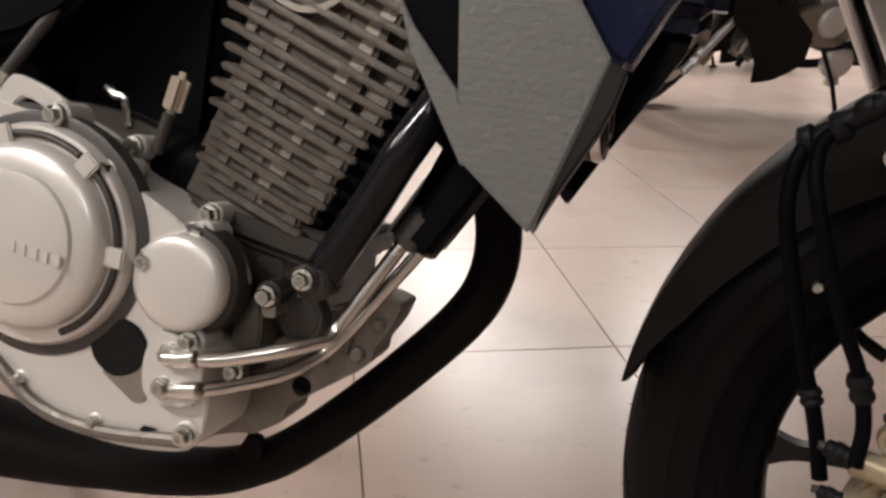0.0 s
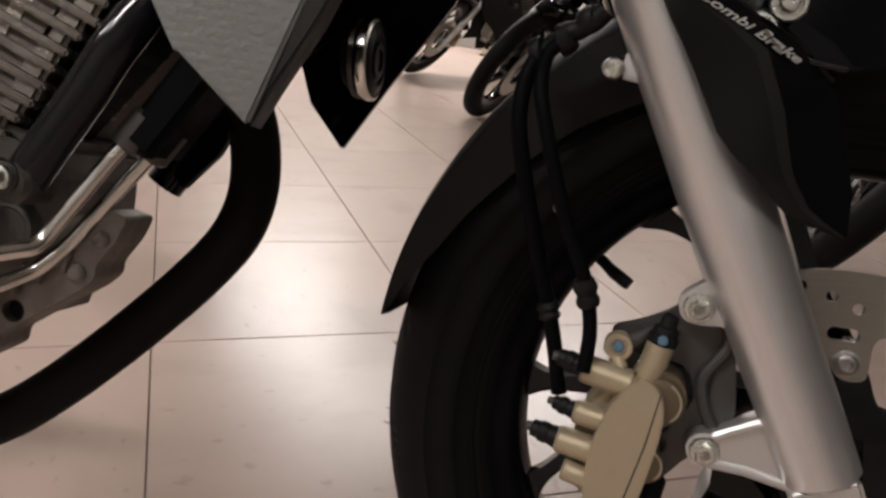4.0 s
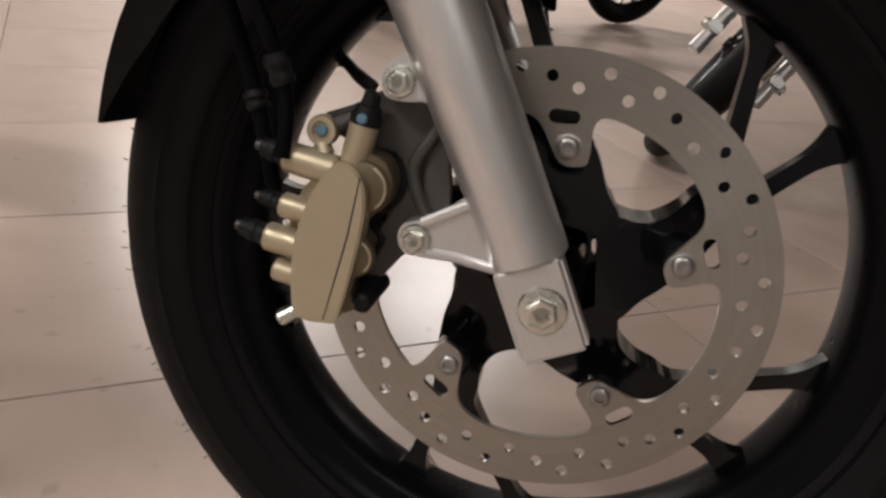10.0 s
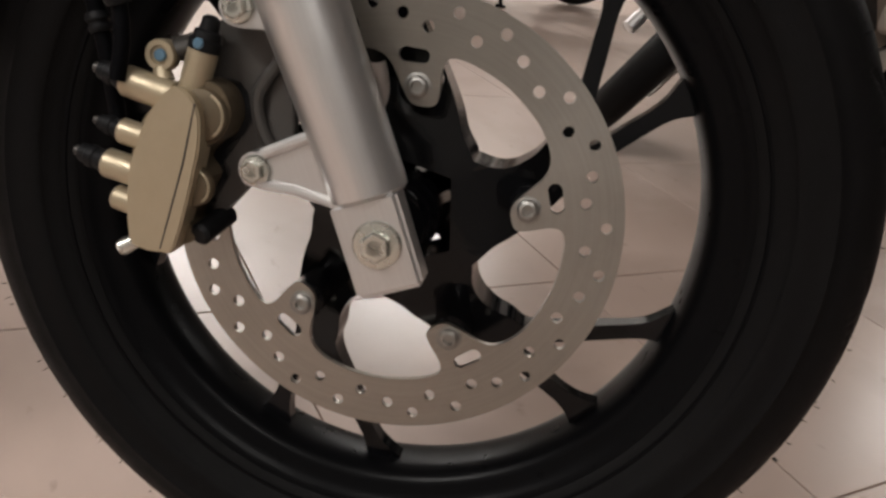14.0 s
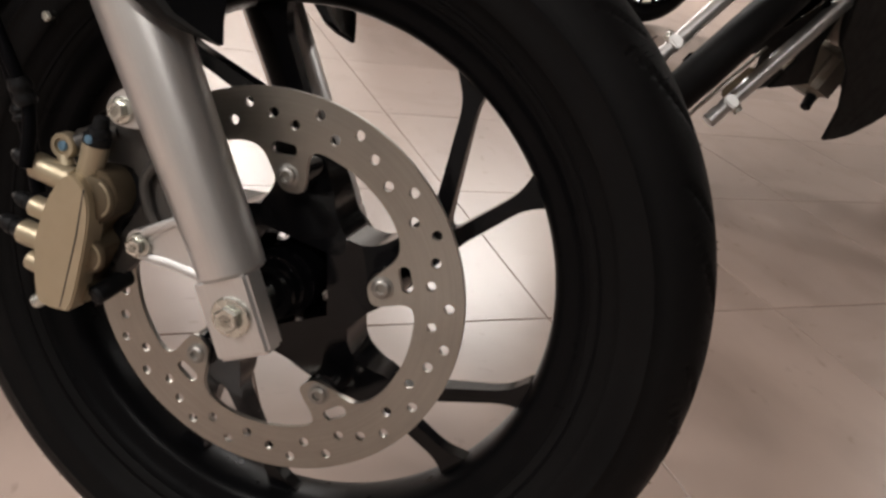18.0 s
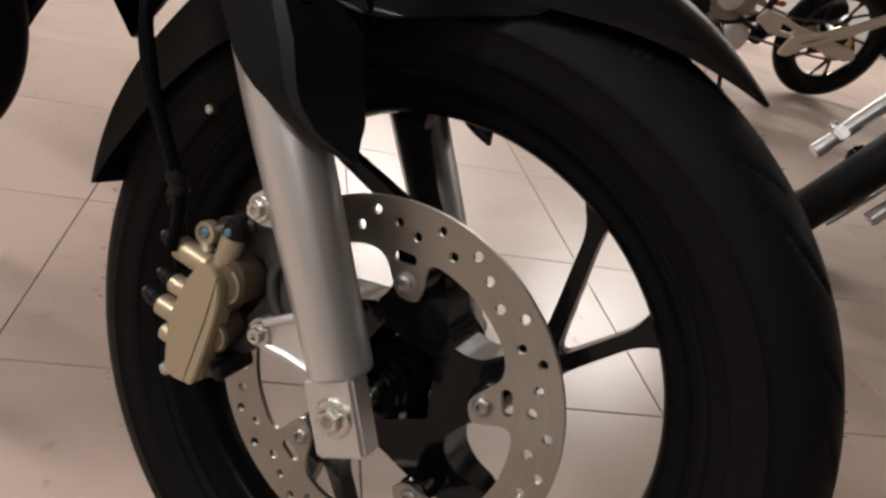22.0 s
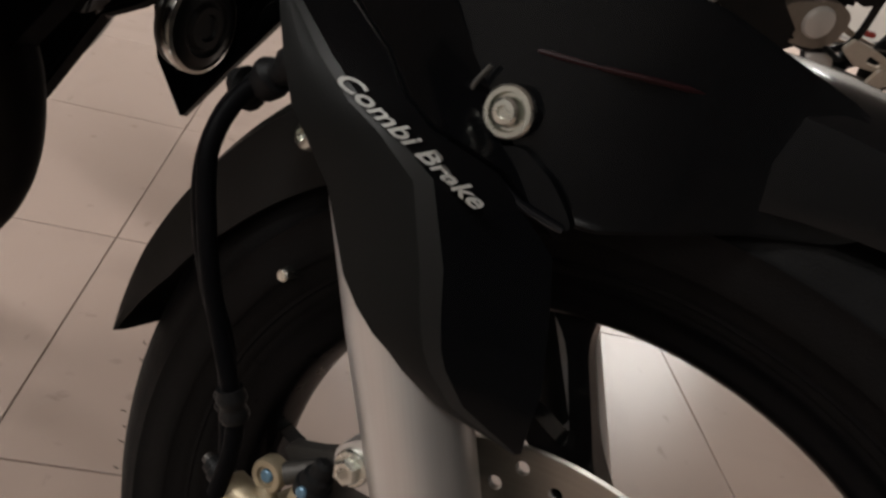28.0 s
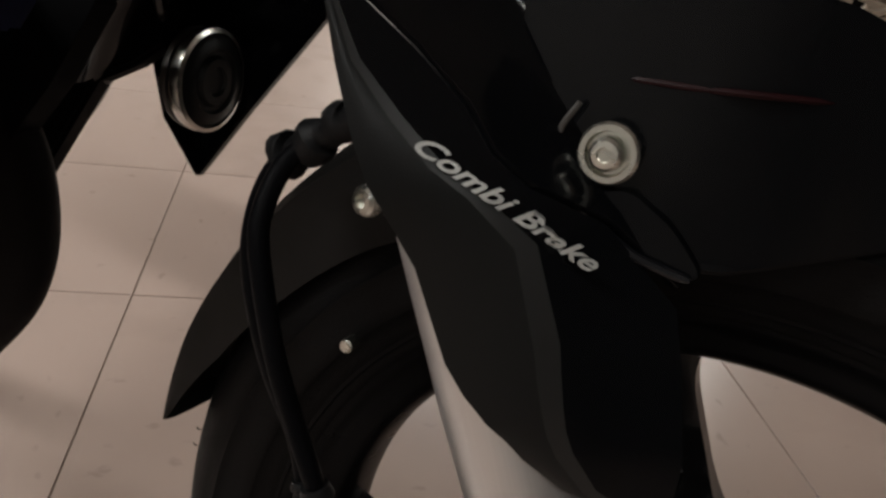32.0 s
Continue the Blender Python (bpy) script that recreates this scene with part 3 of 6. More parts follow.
wheel = part("front_wheel", hub_barrel_mesh(), WHEEL_BLACK, bike, "gloss black cast front wheel", ML)
part("hub_shell", hub_shell_mesh(), WHEEL_BLACK, wheel, "", ML)
part("hub_flange", hub_flange_mesh(), WHEEL_BLACK, wheel, "", ML)
part("tyre", tyre_mesh(), RUBBER, wheel, "new black road tyre with curved tread cuts", ML, sharp=0.9)
part("rim", rim_mesh(), RIM_BLACK, wheel, "", ML)
for k in range(5):
    turn = Matrix.Rotation(radians(-(SPOKE0 + 72 * k)), 4, "Y")
    part("spoke", spoke_mesh(), WHEEL_BLACK, wheel, "", ML @ turn)
for k in range(5):
    a = radians(SPOKE0 + 72 * k)
    c = Vector((0.082 * math.cos(a), 0, 0.082 * math.sin(a)))
    part("disc_boss", capped(c + Y * 0.004, c + Y * 0.045, 0.0125, 18, 0.002), WHEEL_BLACK, wheel, "", ML)
# moulding whiskers left on the new tyre
bm = bmesh.new()
rng = random.Random(4)
for k in range(210):
    a = rng.uniform(0, 2 * math.pi)
    dy = rng.choice((-1, 1)) * rng.choice((0.006, 0.030, 0.034, 0.043)) + rng.uniform(-0.001, 0.001)
    r = 0.2962 - 0.0145 * (abs(dy) / 0.043) ** 3 - 0.0015
    d = Vector((math.cos(a), 0.25 * (1 if dy > 0 else -1), math.sin(a))).normalized()
    p = Vector((r * math.cos(a), MID + dy, r * math.sin(a)))
    bend = Vector((rng.uniform(-1, 1), rng.uniform(-1, 1), rng.uniform(-1, 1))) * 0.0009
    ln = rng.uniform(0.0025, 0.0048)
    tube([p, p + d * ln * 0.6, p + d * ln + bend], [0.0004, 0.00035, 0.0002], 4, bm)
ob = part("tyre_whiskers", bm, RUBBER, wheel, "thin rubber moulding whiskers", ML)
ob["kind"] = "stuff"
part("valve_stem", tube(spline([(-0.172, 0.075, 0.106), (-0.160, 0.070, 0.103), (-0.148, 0.064, 0.096), (-0.135, 0.060, 0.090)], 4), [0.0052] * 4 + [0.0042] * 4 + [0.0048] * 4 + [0.0042], 12), BOOT, wheel, "black rubber valve stem with cap", ML)

disc = part("brake_disc", disc_mesh(), STEEL, bike, "drilled steel brake disc", ML)
for k in range(5):
    a = radians(SPOKE0 + 72 * k)
    part("disc_bolt", button_bolt((0.082 * math.cos(a), 0, 0.082 * math.sin(a)), -Y, 0.0066, 0.0042), DULL_ZINC, disc, "dull zinc socket bolt", ML)

# ---- fork ----
FA = Vector((0.003, -0.042, 0.002))
FS = Vector((-0.468, 0, 0.8837))
FQ = Vector((0.8837, 0, 0.468))


def fork_at(s, a=0.0, b=0.0):
    """A place by the fork leg: s along it from the axle, a ahead, b outward."""
    return FA + FS * s + FQ * a - Y * b


def fork_leg_mesh():
    bm = tube([fork_at(s, a) for s, a in ((0.0235, 0), (0.0237, 0), (0.0262, 0), (0.030, 0), (0.20, -0.0072), (0.43, -0.0120))], [0.0150, 0.0192, 0.0216, 0.0218, 0.0247, 0.0252], 48)
    turn = Matrix((FQ, -Y, FS)).transposed().to_4x4()
    block(fork_at(-0.0012, -0.0012, 0.0061), (0.0384, 0.0208, 0.0546), 0.0026, turn, bm, 3)
    return bm


def lug_mesh(upper):
    lo = smooth_loop([(-0.028, 0.060), (-0.049, 0.050), (-0.066, 0.036), (-0.080, 0.031), (-0.0835, 0.022), (-0.078, 0.0135), (-0.066, 0.0140), (-0.046, 0.0185), (-0.020, 0.012), (-0.010, 0.030)], 3)
    up = smooth_loop([(-0.050, 0.125), (-0.078, 0.130), (-0.097, 0.118), (-0.105, 0.108), (-0.101, 0.0975), (-0.090, 0.0960), (-0.076, 0.097), (-0.064, 0.085), (-0.045, 0.095)], 3)
    if upper:
        return plate(up, -0.0465, -0.031, 0.002)
    bm = plate(lo, -0.0455, -0.030, 0.002)
    tube([(-0.030, -0.0465, 0.0560), (-0.050, -0.0465, 0.0460), (-0.070, -0.0465, 0.0330)], 0.0035, 10, bm)
    tube([(-0.024, -0.0465, 0.0150), (-0.050, -0.0465, 0.0175), (-0.070, -0.0465, 0.0165)], 0.0030, 10, bm)
    return bm


leg = part("fork_leg", fork_leg_mesh(), FORK_SILVER, bike, "silver painted lower fork leg", ML)
part("caliper_lug", lug_mesh(False), FORK_SILVER, leg, "", ML)
part("caliper_lug", lug_mesh(True), FORK_SILVER, leg, "", ML)
part("axle_bolt", hex_bolt((0.003, -0.0582, 0.002), -Y, 0.0090, 0.0085, 1.5), ZINC, leg, "zinc plated axle bolt with a flange", ML)
leg2 = part("fork_leg", fork_leg_mesh(), FORK_SILVER, bike, "silver painted lower fork leg", ML @ MIRROR @ Matrix.Translation(FQ * -0.005))
part("axle_nut", hex_bolt((0.003, -0.0582, 0.002), -Y, 0.0095, 0.010, 1.4), ZINC, leg2, "", ML @ MIRROR)
# added black strip over the far leg's inner side, no known part
part("leg_guard", tube([fork_at(0.085, -0.003, -0.006), fork_at(0.10, -0.010, -0.012), fork_at(0.22, -0.0165, -0.013), fork_at(0.36, -0.0195, -0.013)], [0.010, 0.0135, 0.0140, 0.0140], 28), MATTE_BLACK, leg2, "black strip added along the fork leg", ML @ MIRROR)
part("axle", capped((0.003, -0.046, 0.002), (0.003, 0.152, 0.002), 0.0085, 20), ZINC, bike, "", ML)

# ---- caliper ----
cal = part("caliper", plate(smooth_loop([(-0.1175, 0.0605), (-0.105, 0.0555), (-0.1000, 0.040), (-0.101, 0.015), (-0.107, -0.026), (-0.115, -0.031), (-0.127, -0.0315), (-0.134, -0.026), (-0.1375, 0.006), (-0.134, 0.028), (-0.129, 0.044)], 3),
                           -0.0625, -0.046, 0.0022), GOLD, bike, "gold painted two-piston brake caliper", ML)
inner = smooth_loop([(-0.120, 0.062), (-0.107, 0.066), (-0.0950, 0.063), (-0.0890, 0.051), (-0.0915, 0.039), (-0.0995, 0.031), (-0.1040, 0.022), (-0.0975, 0.014), (-0.1010, 0.003), (-0.1050, -0.012), (-0.1000, -0.022),
                     (-0.110, -0.0285), (-0.122, -0.027), (-0.128, -0.010), (-0.130, 0.015), (-0.127, 0.040)], 3)
part("caliper_half", plate(inner, -0.0515, -0.030, 0.004), BRONZE, cal, "dark bronze inner casting", ML)
part("piston_housing", plate([(x * 0.985 + 0.004, z * 0.96 + 0.002) for x, z in inner], -0.031, -0.014, 0.002), BOOT, cal, "dark inner half", ML)
for cz, cr in ((0.0475, 0.0150), (0.0080, 0.0120)):
    bore = part("piston_boss", lathe([(cr, 0.0), (cr, 0.0015), (cr - 0.0012, 0.0034), (cr - 0.0050, 0.0046), (0.0002, 0.0050)], 36, axis=((-0.1045, -0.0510, cz), -Y)), BRONZE, cal, "", ML)
    arc = [(-0.1045 + math.cos(radians(a)) * (cr - 0.0022), -0.0546, cz + math.sin(radians(a)) * (cr - 0.0022)) for a in range(-50, 76, 9)]
    part("bore_rim", tube(arc, [0.0003] + [0.0008] * 13, 8), GOLD, bore, "thin gold arc along the rim", ML)
part("caliper_back", plate(smooth_loop([(-0.118, 0.050), (-0.138, 0.044), (-0.148, 0.020), (-0.148, -0.008), (-0.138, -0.026), (-0.118, -0.024)], 3), -0.042, -0.012, 0.003), GOLD, cal, "", ML)
bm = bmesh.new()
tube([(-0.1045, -0.0622, 0.0545), (-0.1072, -0.0625, 0.022), (-0.1150, -0.0622, -0.0290)], 0.0006, 6, bm)
part("seam", bm, BRACKET, cal, "", ML)
for a, b, r in (((-0.151, 0.0560), (-0.121, 0.0525), 0.0088), ((-0.151, 0.0285), (-0.128, 0.0262), 0.0072), ((-0.158, 0.0085), (-0.128, 0.0060), 0.0084), ((-0.151, -0.0095), (-0.130, -0.0125), 0.0070)):
    part("cylinder", capped((a[0], -0.049, a[1]), (b[0], -0.049, b[1]), r, 24, 0.0015), GOLD, cal, "", ML)
for a, b, r in (((-0.166, 0.0585), (-0.150, 0.0562), 0.0066), ((-0.164, 0.0300), (-0.150, 0.0285), 0.0054), ((-0.174, 0.0105), (-0.157, 0.0086), 0.0066)):
    bm = tube([Vector((a[0], -0.047, a[1])).lerp(Vector((b[0], -0.049, b[1])), t) for t in (0, 0.05, 0.3, 0.35, 0.6, 0.65, 1.0)], [r * q for q in (0.6, 0.8, 0.85, 1.0, 1.0, 0.9, 1.05)], 16)
    part("boot", bm, BOOT, cal, "black rubber boot", ML)
    part("pin_end", capped((a[0] - 0.0035, -0.047, a[1] + 0.0003), (a[0] + 0.001, -0.047, a[1]), r * 0.45, 12, 0.0006), BRACKET, cal, "", ML)
part("post", capped((-0.1135, -0.047, 0.054), (-0.1095, -0.047, 0.0815), 0.0082, 24, 0.0012), GOLD, cal, "", ML)
a, b = Vector((-0.1097, -0.0468, 0.0800)), Vector((-0.1072, -0.0462, 0.0990))
bm = tube([a.lerp(b, q) for q in (0, 0.02, 0.30, 0.34, 0.55, 0.60, 0.92, 1.0)], [0.0060, 0.0086, 0.0088, 0.0076, 0.0070, 0.0052, 0.0046, 0.0024], 20)
part("boot", bm, BOOT, cal, "black rubber bleed cap", ML)
part("plug", capped((-0.1095, -0.0560, 0.0842), (-0.1095, -0.0520, 0.0842), 0.0030, 12, 0.0008), BLUE_END, cal, "blue-grey plug", ML)
part("banjo_fitting", lathe([(0.0055, 0.0), (0.0080, 0.0), (0.0086, 0.0010), (0.0086, 0.0075), (0.0080, 0.0088), (0.0052, 0.0088), (0.0048, 0.0070), (0.0002, 0.0070)], 28, axis=((-0.133, -0.040, 0.073), -Y)), GOLD, cal, "", ML)
part("banjo_bolt", capped((-0.133, -0.041, 0.073), (-0.133, -0.0490, 0.073), 0.0034, 14, 0.0008), BLUE_END, cal, "blue-grey bolt end", ML)
part("banjo_neck", tube([(-0.133, -0.045, 0.066), (-0.130, -0.046, 0.060)], [0.0046, 0.0056], 14), GOLD, cal, "", ML)
part("hose_union", tube([(-0.127, -0.042, 0.076), (-0.117, -0.036, 0.083), (-0.108, -0.030, 0.086)], [0.0058, 0.0050, 0.0050], 12), BRACKET, cal, "dark hose union", ML)
part("bleed_screw", capped((-0.1450, -0.050, -0.0400), (-0.1330, -0.046, -0.0310), 0.0050, 14, 0.0012), ZINC, cal, "", ML)
part("pin_boot", capped((-0.0985, -0.0520, -0.0200), (-0.094, -0.022, -0.012), 0.0066, 22, 0.002), BOOT, cal, "black rubber pin boot", ML)
bk = part("caliper_bracket", plate(smooth_loop([(-0.139, 0.078), (-0.122, 0.088), (-0.105, 0.100), (-0.094, 0.116), (-0.080, 0.112), (-0.070, 0.090), (-0.061, 0.055), (-0.0590, 0.032), (-0.064, 0.020), (-0.078, 0.012), (-0.092, -0.008), (-0.104, -0.024),
                                                (-0.112, -0.014), (-0.104, 0.010), (-0.094, 0.026), (-0.086, 0.048), (-0.094, 0.066), (-0.118, 0.066)], 3), -0.031, -0.022, 0.0015), BRACKET, bike, "dark steel caliper bracket", ML)
part("rib", tube(spline([(-0.078, -0.0325, 0.105), (-0.072, -0.0335, 0.085), (-0.082, -0.0335, 0.062), (-0.076, -0.0335, 0.042), (-0.066, -0.0325, 0.030)], 5), 0.0038, 10), BRACKET, bk, "", ML)
part("pad_spring", block((-0.077, -0.026, 0.058), (0.010, 0.010, 0.040), 0.003), BRACKET, bk, "", ML)
for p in ((-0.073, -0.0458, 0.023), (-0.094, -0.0468, 0.106)):
    part("caliper_bolt", hex_bolt(p, -Y, 0.0064, 0.0078, 1.35), ZINC, leg, "bright zinc flange bolt", ML)

# ---- hoses ----
part("brake_hose", tube(spline([(-0.1630, -0.0300, 0.0300), (-0.1735, -0.0300, 0.0660), (-0.1880, -0.0305, 0.1038), (-0.1985, -0.0414, 0.1370), (-0.2080, -0.0469, 0.1665), (-0.2154, -0.0477, 0.1936), (-0.2163, -0.0440, 0.2165), (-0.2115, -0.0390, 0.2330), (-0.2030, -0.0380, 0.2420), (-0.1900, -0.0400, 0.2520)], 6), 0.0049, 14), HOSE, bike, "black rubber brake hose", ML)
part("brake_hose", tube(spline([(-0.1496, -0.0590, 0.0565), (-0.1502, -0.0565, 0.0785), (-0.1549, -0.0550, 0.0975), (-0.1618, -0.0590, 0.1160), (-0.1732, -0.0606, 0.1366), (-0.1849, -0.0640, 0.1631), (-0.1995, -0.0635, 0.2004), (-0.2045, -0.0585, 0.2165), (-0.2050, -0.0480, 0.2330), (-0.1950, -0.0420, 0.2460)], 6), 0.0043, 14), HOSE, bike, "black rubber brake hose", ML)
for p, q in (((-0.1540, -0.0550, 0.0950), (-0.1598, -0.0580, 0.1105)), ((-0.1770, -0.0300, 0.0760), (-0.1810, -0.0303, 0.0860))):
    p, q = Vector(p), Vector(q)
    part("hose_ferrule", tube([p.lerp(q, i / 8) for i in range(9)], [0.0062, 0.0070, 0.0070, 0.0060, 0.0060, 0.0072, 0.0072, 0.0064, 0.0060], 14), BOOT, bike, "crimped black hose ferrule", ML)
ends = [Vector((-0.2150, -0.0375, 0.2300)), Vector((-0.1780, -0.0455, 0.2600))]
rad = [0.0066, 0.0112, 0.0116, 0.0114, 0.0070, 0.0066, 0.0066, 0.0068, 0.0104, 0.0108, 0.0106, 0.0072, 0.0068, 0.0068, 0.0070, 0.0094, 0.0096, 0.0094, 0.0072, 0.0070, 0.0070]
part("hose_grommet", tube([ends[0].lerp(ends[1], i / 20) + Vector((0, 0, 0.0012 * math.sin(i * 1.3))) for i in range(21)], [q * 0.86 for q in rad], 14), BOOT, bike, "ribbed black rubber hose guide", ML)

# ---- fork cover with lettering ----
def cover_mesh(face):
    """One face of the fork cover: its side, its front or the narrow chamfer between them."""
    rows = [(0.156, (0.0425, 0.010), (0.0440, 0.0115), (0.0455, 0.010)), (0.168, (0.028, 0.0180), (0.034, 0.0190), (0.0500, 0.010)), (0.178, (0.0185, 0.0250), (0.0270, 0.0260), (0.0540, 0.008)),
            (0.193, (0.0110, 0.0335), (0.0235, 0.0320), (0.0565, 0.007)), (0.201, (0.0085, 0.0375), (0.0230, 0.0335), (0.0575, 0.006)), (0.2085, (0.0048, 0.0410), (0.0240, 0.0345), (0.0585, 0.0055)), (0.2185, (0.0000, 0.0425), (0.0255, 0.0348), (0.0595, 0.005)),
            (0.230, (-0.0032, 0.0440), (0.0275, 0.0350), (0.0605, 0.0045)), (0.2615, (-0.0053, 0.0455), (0.0290, 0.0360), (0.0470, 0.0160)), (0.279, (-0.0072, 0.0520), (0.0190, 0.0410), (0.0300, 0.0320)),
            (0.290, (-0.0088, 0.0560), (0.0100, 0.0450), (0.0230, 0.0350)), (0.306, (-0.0100, 0.0560), (0.0020, 0.0490), (0.0180, 0.0360)), (0.325, (-0.0110, 0.0540), (-0.0060, 0.0515), (0.0080, 0.040)), (0.347, (-0.0105, 0.0520), (-0.0085, 0.0510), (-0.0050, 0.0475))]
    out = []
    for s, r, m, f in rows:
        side, front = [], []
        for t in (0, 0.25, 0.5, 0.75, 0.88):
            side.append((r[0] + (m[0] - r[0]) * t, r[1] + (m[1] - r[1]) * t + 0.0010 * math.sin(math.pi * t)))
        for t in (0.10, 0.5, 1.0):
            front.append((m[0] + (f[0] - m[0]) * t, m[1] + (f[1] - m[1]) * t))
        out.append([fork_at(s, a, b) for a, b in {"side": side, "front": front, "edge": [side[-1], front[0]]}[face]])
    return loft(out, 0.0022)


cover = part("fork_cover", cover_mesh("side"), SATIN_BLACK, bike, "satin black fork cover with silver lettering", ML, sharp=0.35)
cover_front = part("cover_front", cover_mesh("front"), GLOSS_BLACK, cover, "gloss black front face", ML, sharp=0.35)
cover_edge = part("cover_edge", cover_mesh("edge"), COVER_EDGE, cover, "satin chamfer, lightened for its highlight", ML, sharp=0.35)
other = part("fork_cover", cover_mesh("side"), SATIN_BLACK, bike, "satin black fork cover", ML @ MIRROR, sharp=0.35)
part("cover_front", cover_mesh("front"), GLOSS_BLACK, other, "gloss black front face", ML @ MIRROR, sharp=0.35)
part("cover_edge", cover_mesh("edge"), COVER_EDGE, other, "", ML @ MIRROR, sharp=0.35)


def cover_top_mesh():
    """The gloss black face between the fork cover's crease and the fender bolt."""
    low = [(0.347, -0.0050, 0.0465), (0.325, 0.0080, 0.0390), (0.306, 0.0180, 0.0350), (0.290, 0.0230, 0.0340), (0.279, 0.0300, 0.0310), (0.2615, 0.0470, 0.0140), (0.236, 0.0600, 0.0030)]
    top = [(0.420, -0.0150, 0.0300), (0.400, 0.0000, 0.0160), (0.372, 0.0180, 0.0040), (0.340, 0.0340, -0.0020), (0.310, 0.0460, -0.0040), (0.280, 0.0560, -0.0040), (0.250, 0.0640, -0.0020)]
    rows = []
    for i in range(7):
        t = i / 6
        rows.append([fork_at(*(mix3(low[j], top[j], t, 0.012 * math.sin(math.pi * t)))) for j in range(7)])
    return loft(rows, 0.0022)


def mix3(p, q, t, out):
    return (p[0] + (q[0] - p[0]) * t, p[1] + (q[1] - p[1]) * t, p[2] + (q[2] - p[2]) * t - out)


cover_top = part("cover_top", cover_top_mesh(), GLOSS_BLACK, cover, "gloss black upper face of the fork cover", ML)


def lettering(words, start, end, normal, height, mat, parent, on, lift=0.0006):
    """Raised words of the built-in font from start to end, facing normal."""
    cu = bpy.data.curves.new("lettering", "FONT")
    cu.body, cu.size, cu.extrude, cu.shear, cu.offset = words, 1.0, 0.02, 0.45, 0.018
    tmp = bpy.data.objects.new("lettering", cu)
    scene.collection.objects.link(tmp)
    bpy.context.view_layer.update()
    me = bpy.data.meshes.new_from_object(tmp.evaluated_get(bpy.context.evaluated_depsgraph_get()))
    bpy.data.objects.remove(tmp)
    bm = bmesh.new()
    bm.from_mesh(me)
    xs = [v.co.x for v in bm.verts]
    start, end = Vector(start), Vector(end)
    ax = (end - start).normalized()
    nz = Vector(normal)
    nz = (nz - ax * nz.dot(ax)).normalized()
    ay = nz.cross(ax)
    w = (end - start).length / (max(xs) - min(xs))
    m = Matrix.Translation(start + nz * lift) @ Matrix((ax, ay, nz)).transposed().to_4x4() @ Matrix.Diagonal((w, height, 0.02, 1)) @ Matrix.Translation((-min(xs), 0, 0))
    bm.transform(m)
    bmesh.ops.triangulate(bm, faces=bm.faces)
    for limit in (0.0018, 0.0010, 0.0008):
        bmesh.ops.subdivide_edges(bm, edges=[e for e in bm.edges if e.calc_length() > limit], cuts=1)
        bmesh.ops.triangulate(bm, faces=bm.faces)
    skins = [BVHTree.FromPolygons([ML.inverted() @ v.co for v in ob.data.vertices], [tuple(p.vertices) for p in ob.data.polygons]) for ob in on]
    for v in bm.verts:
        hits = [h[0] for h in (s.ray_cast(v.co + nz * 0.02, -nz, 0.05) for s in skins) if h[0]]
        own = (v.co - start).dot(nz) - lift
        rise = max((h - v.co).dot(nz) for h in hits) if hits else None
        if rise is None or rise < -0.012:       # over a seam: follow the nearest skin
            near = min((s.find_nearest(v.co) for s in skins), key=lambda h: h[3])[0]
            rise = (near - v.co).dot(nz)
        v.co += nz * (rise + own + 0.0016)
    return part("lettering", bm, mat, parent, "silver words on the fork cover", ML)


lettering("Combi Brake", (-0.1318, -0.0885, 0.2664), (-0.0742, -0.0735, 0.2430), (0.12, -1.0, 0.14), 0.0073, LETTER, cover, (cover, cover_front, cover_edge, cover_top), 0.0060)

# ---- front fender ----
def fender_rows(th0, th1, n, crown, side, low, half, dip=0.0):
    """Cross-sections of the fender between two angles; the radii and half width run by angle."""
    rows = []
    for i in range(n + 1):
        t = i / n
        th = th0 + (th1 - th0) * t
        rc, rs, rl, hw = crown(t), side(t), low(t), half(t)
        prof = [(-hw * 0.97, rl), (-hw, rl + (rs - rl) * 0.5), (-hw * 0.985, rs), (-hw * 0.86, rs + (rc - rs) * 0.45), (-hw * 0.62, rs + (rc - rs) * 0.76), (-hw * 0.30, rs + (rc - rs) * 0.95)]
        prof = prof + [(0.0, rc)] + [(-y, r) for y, r in reversed(prof)]
        rows.append([(r * math.cos(radians(th)), MID + y, r * math.sin(radians(th))) for y, r in prof])
    return rows


def mix(a, b, t):
    return a + (b - a) * t


def through_values(vals):
    """A function that runs smoothly through values at even steps of 0..1."""
    def f(t):
        k = t * (len(vals) - 1)
        i = min(int(k), len(vals) - 2)
        u = k - i
        return mix(vals[i], vals[i + 1], u)
    return f


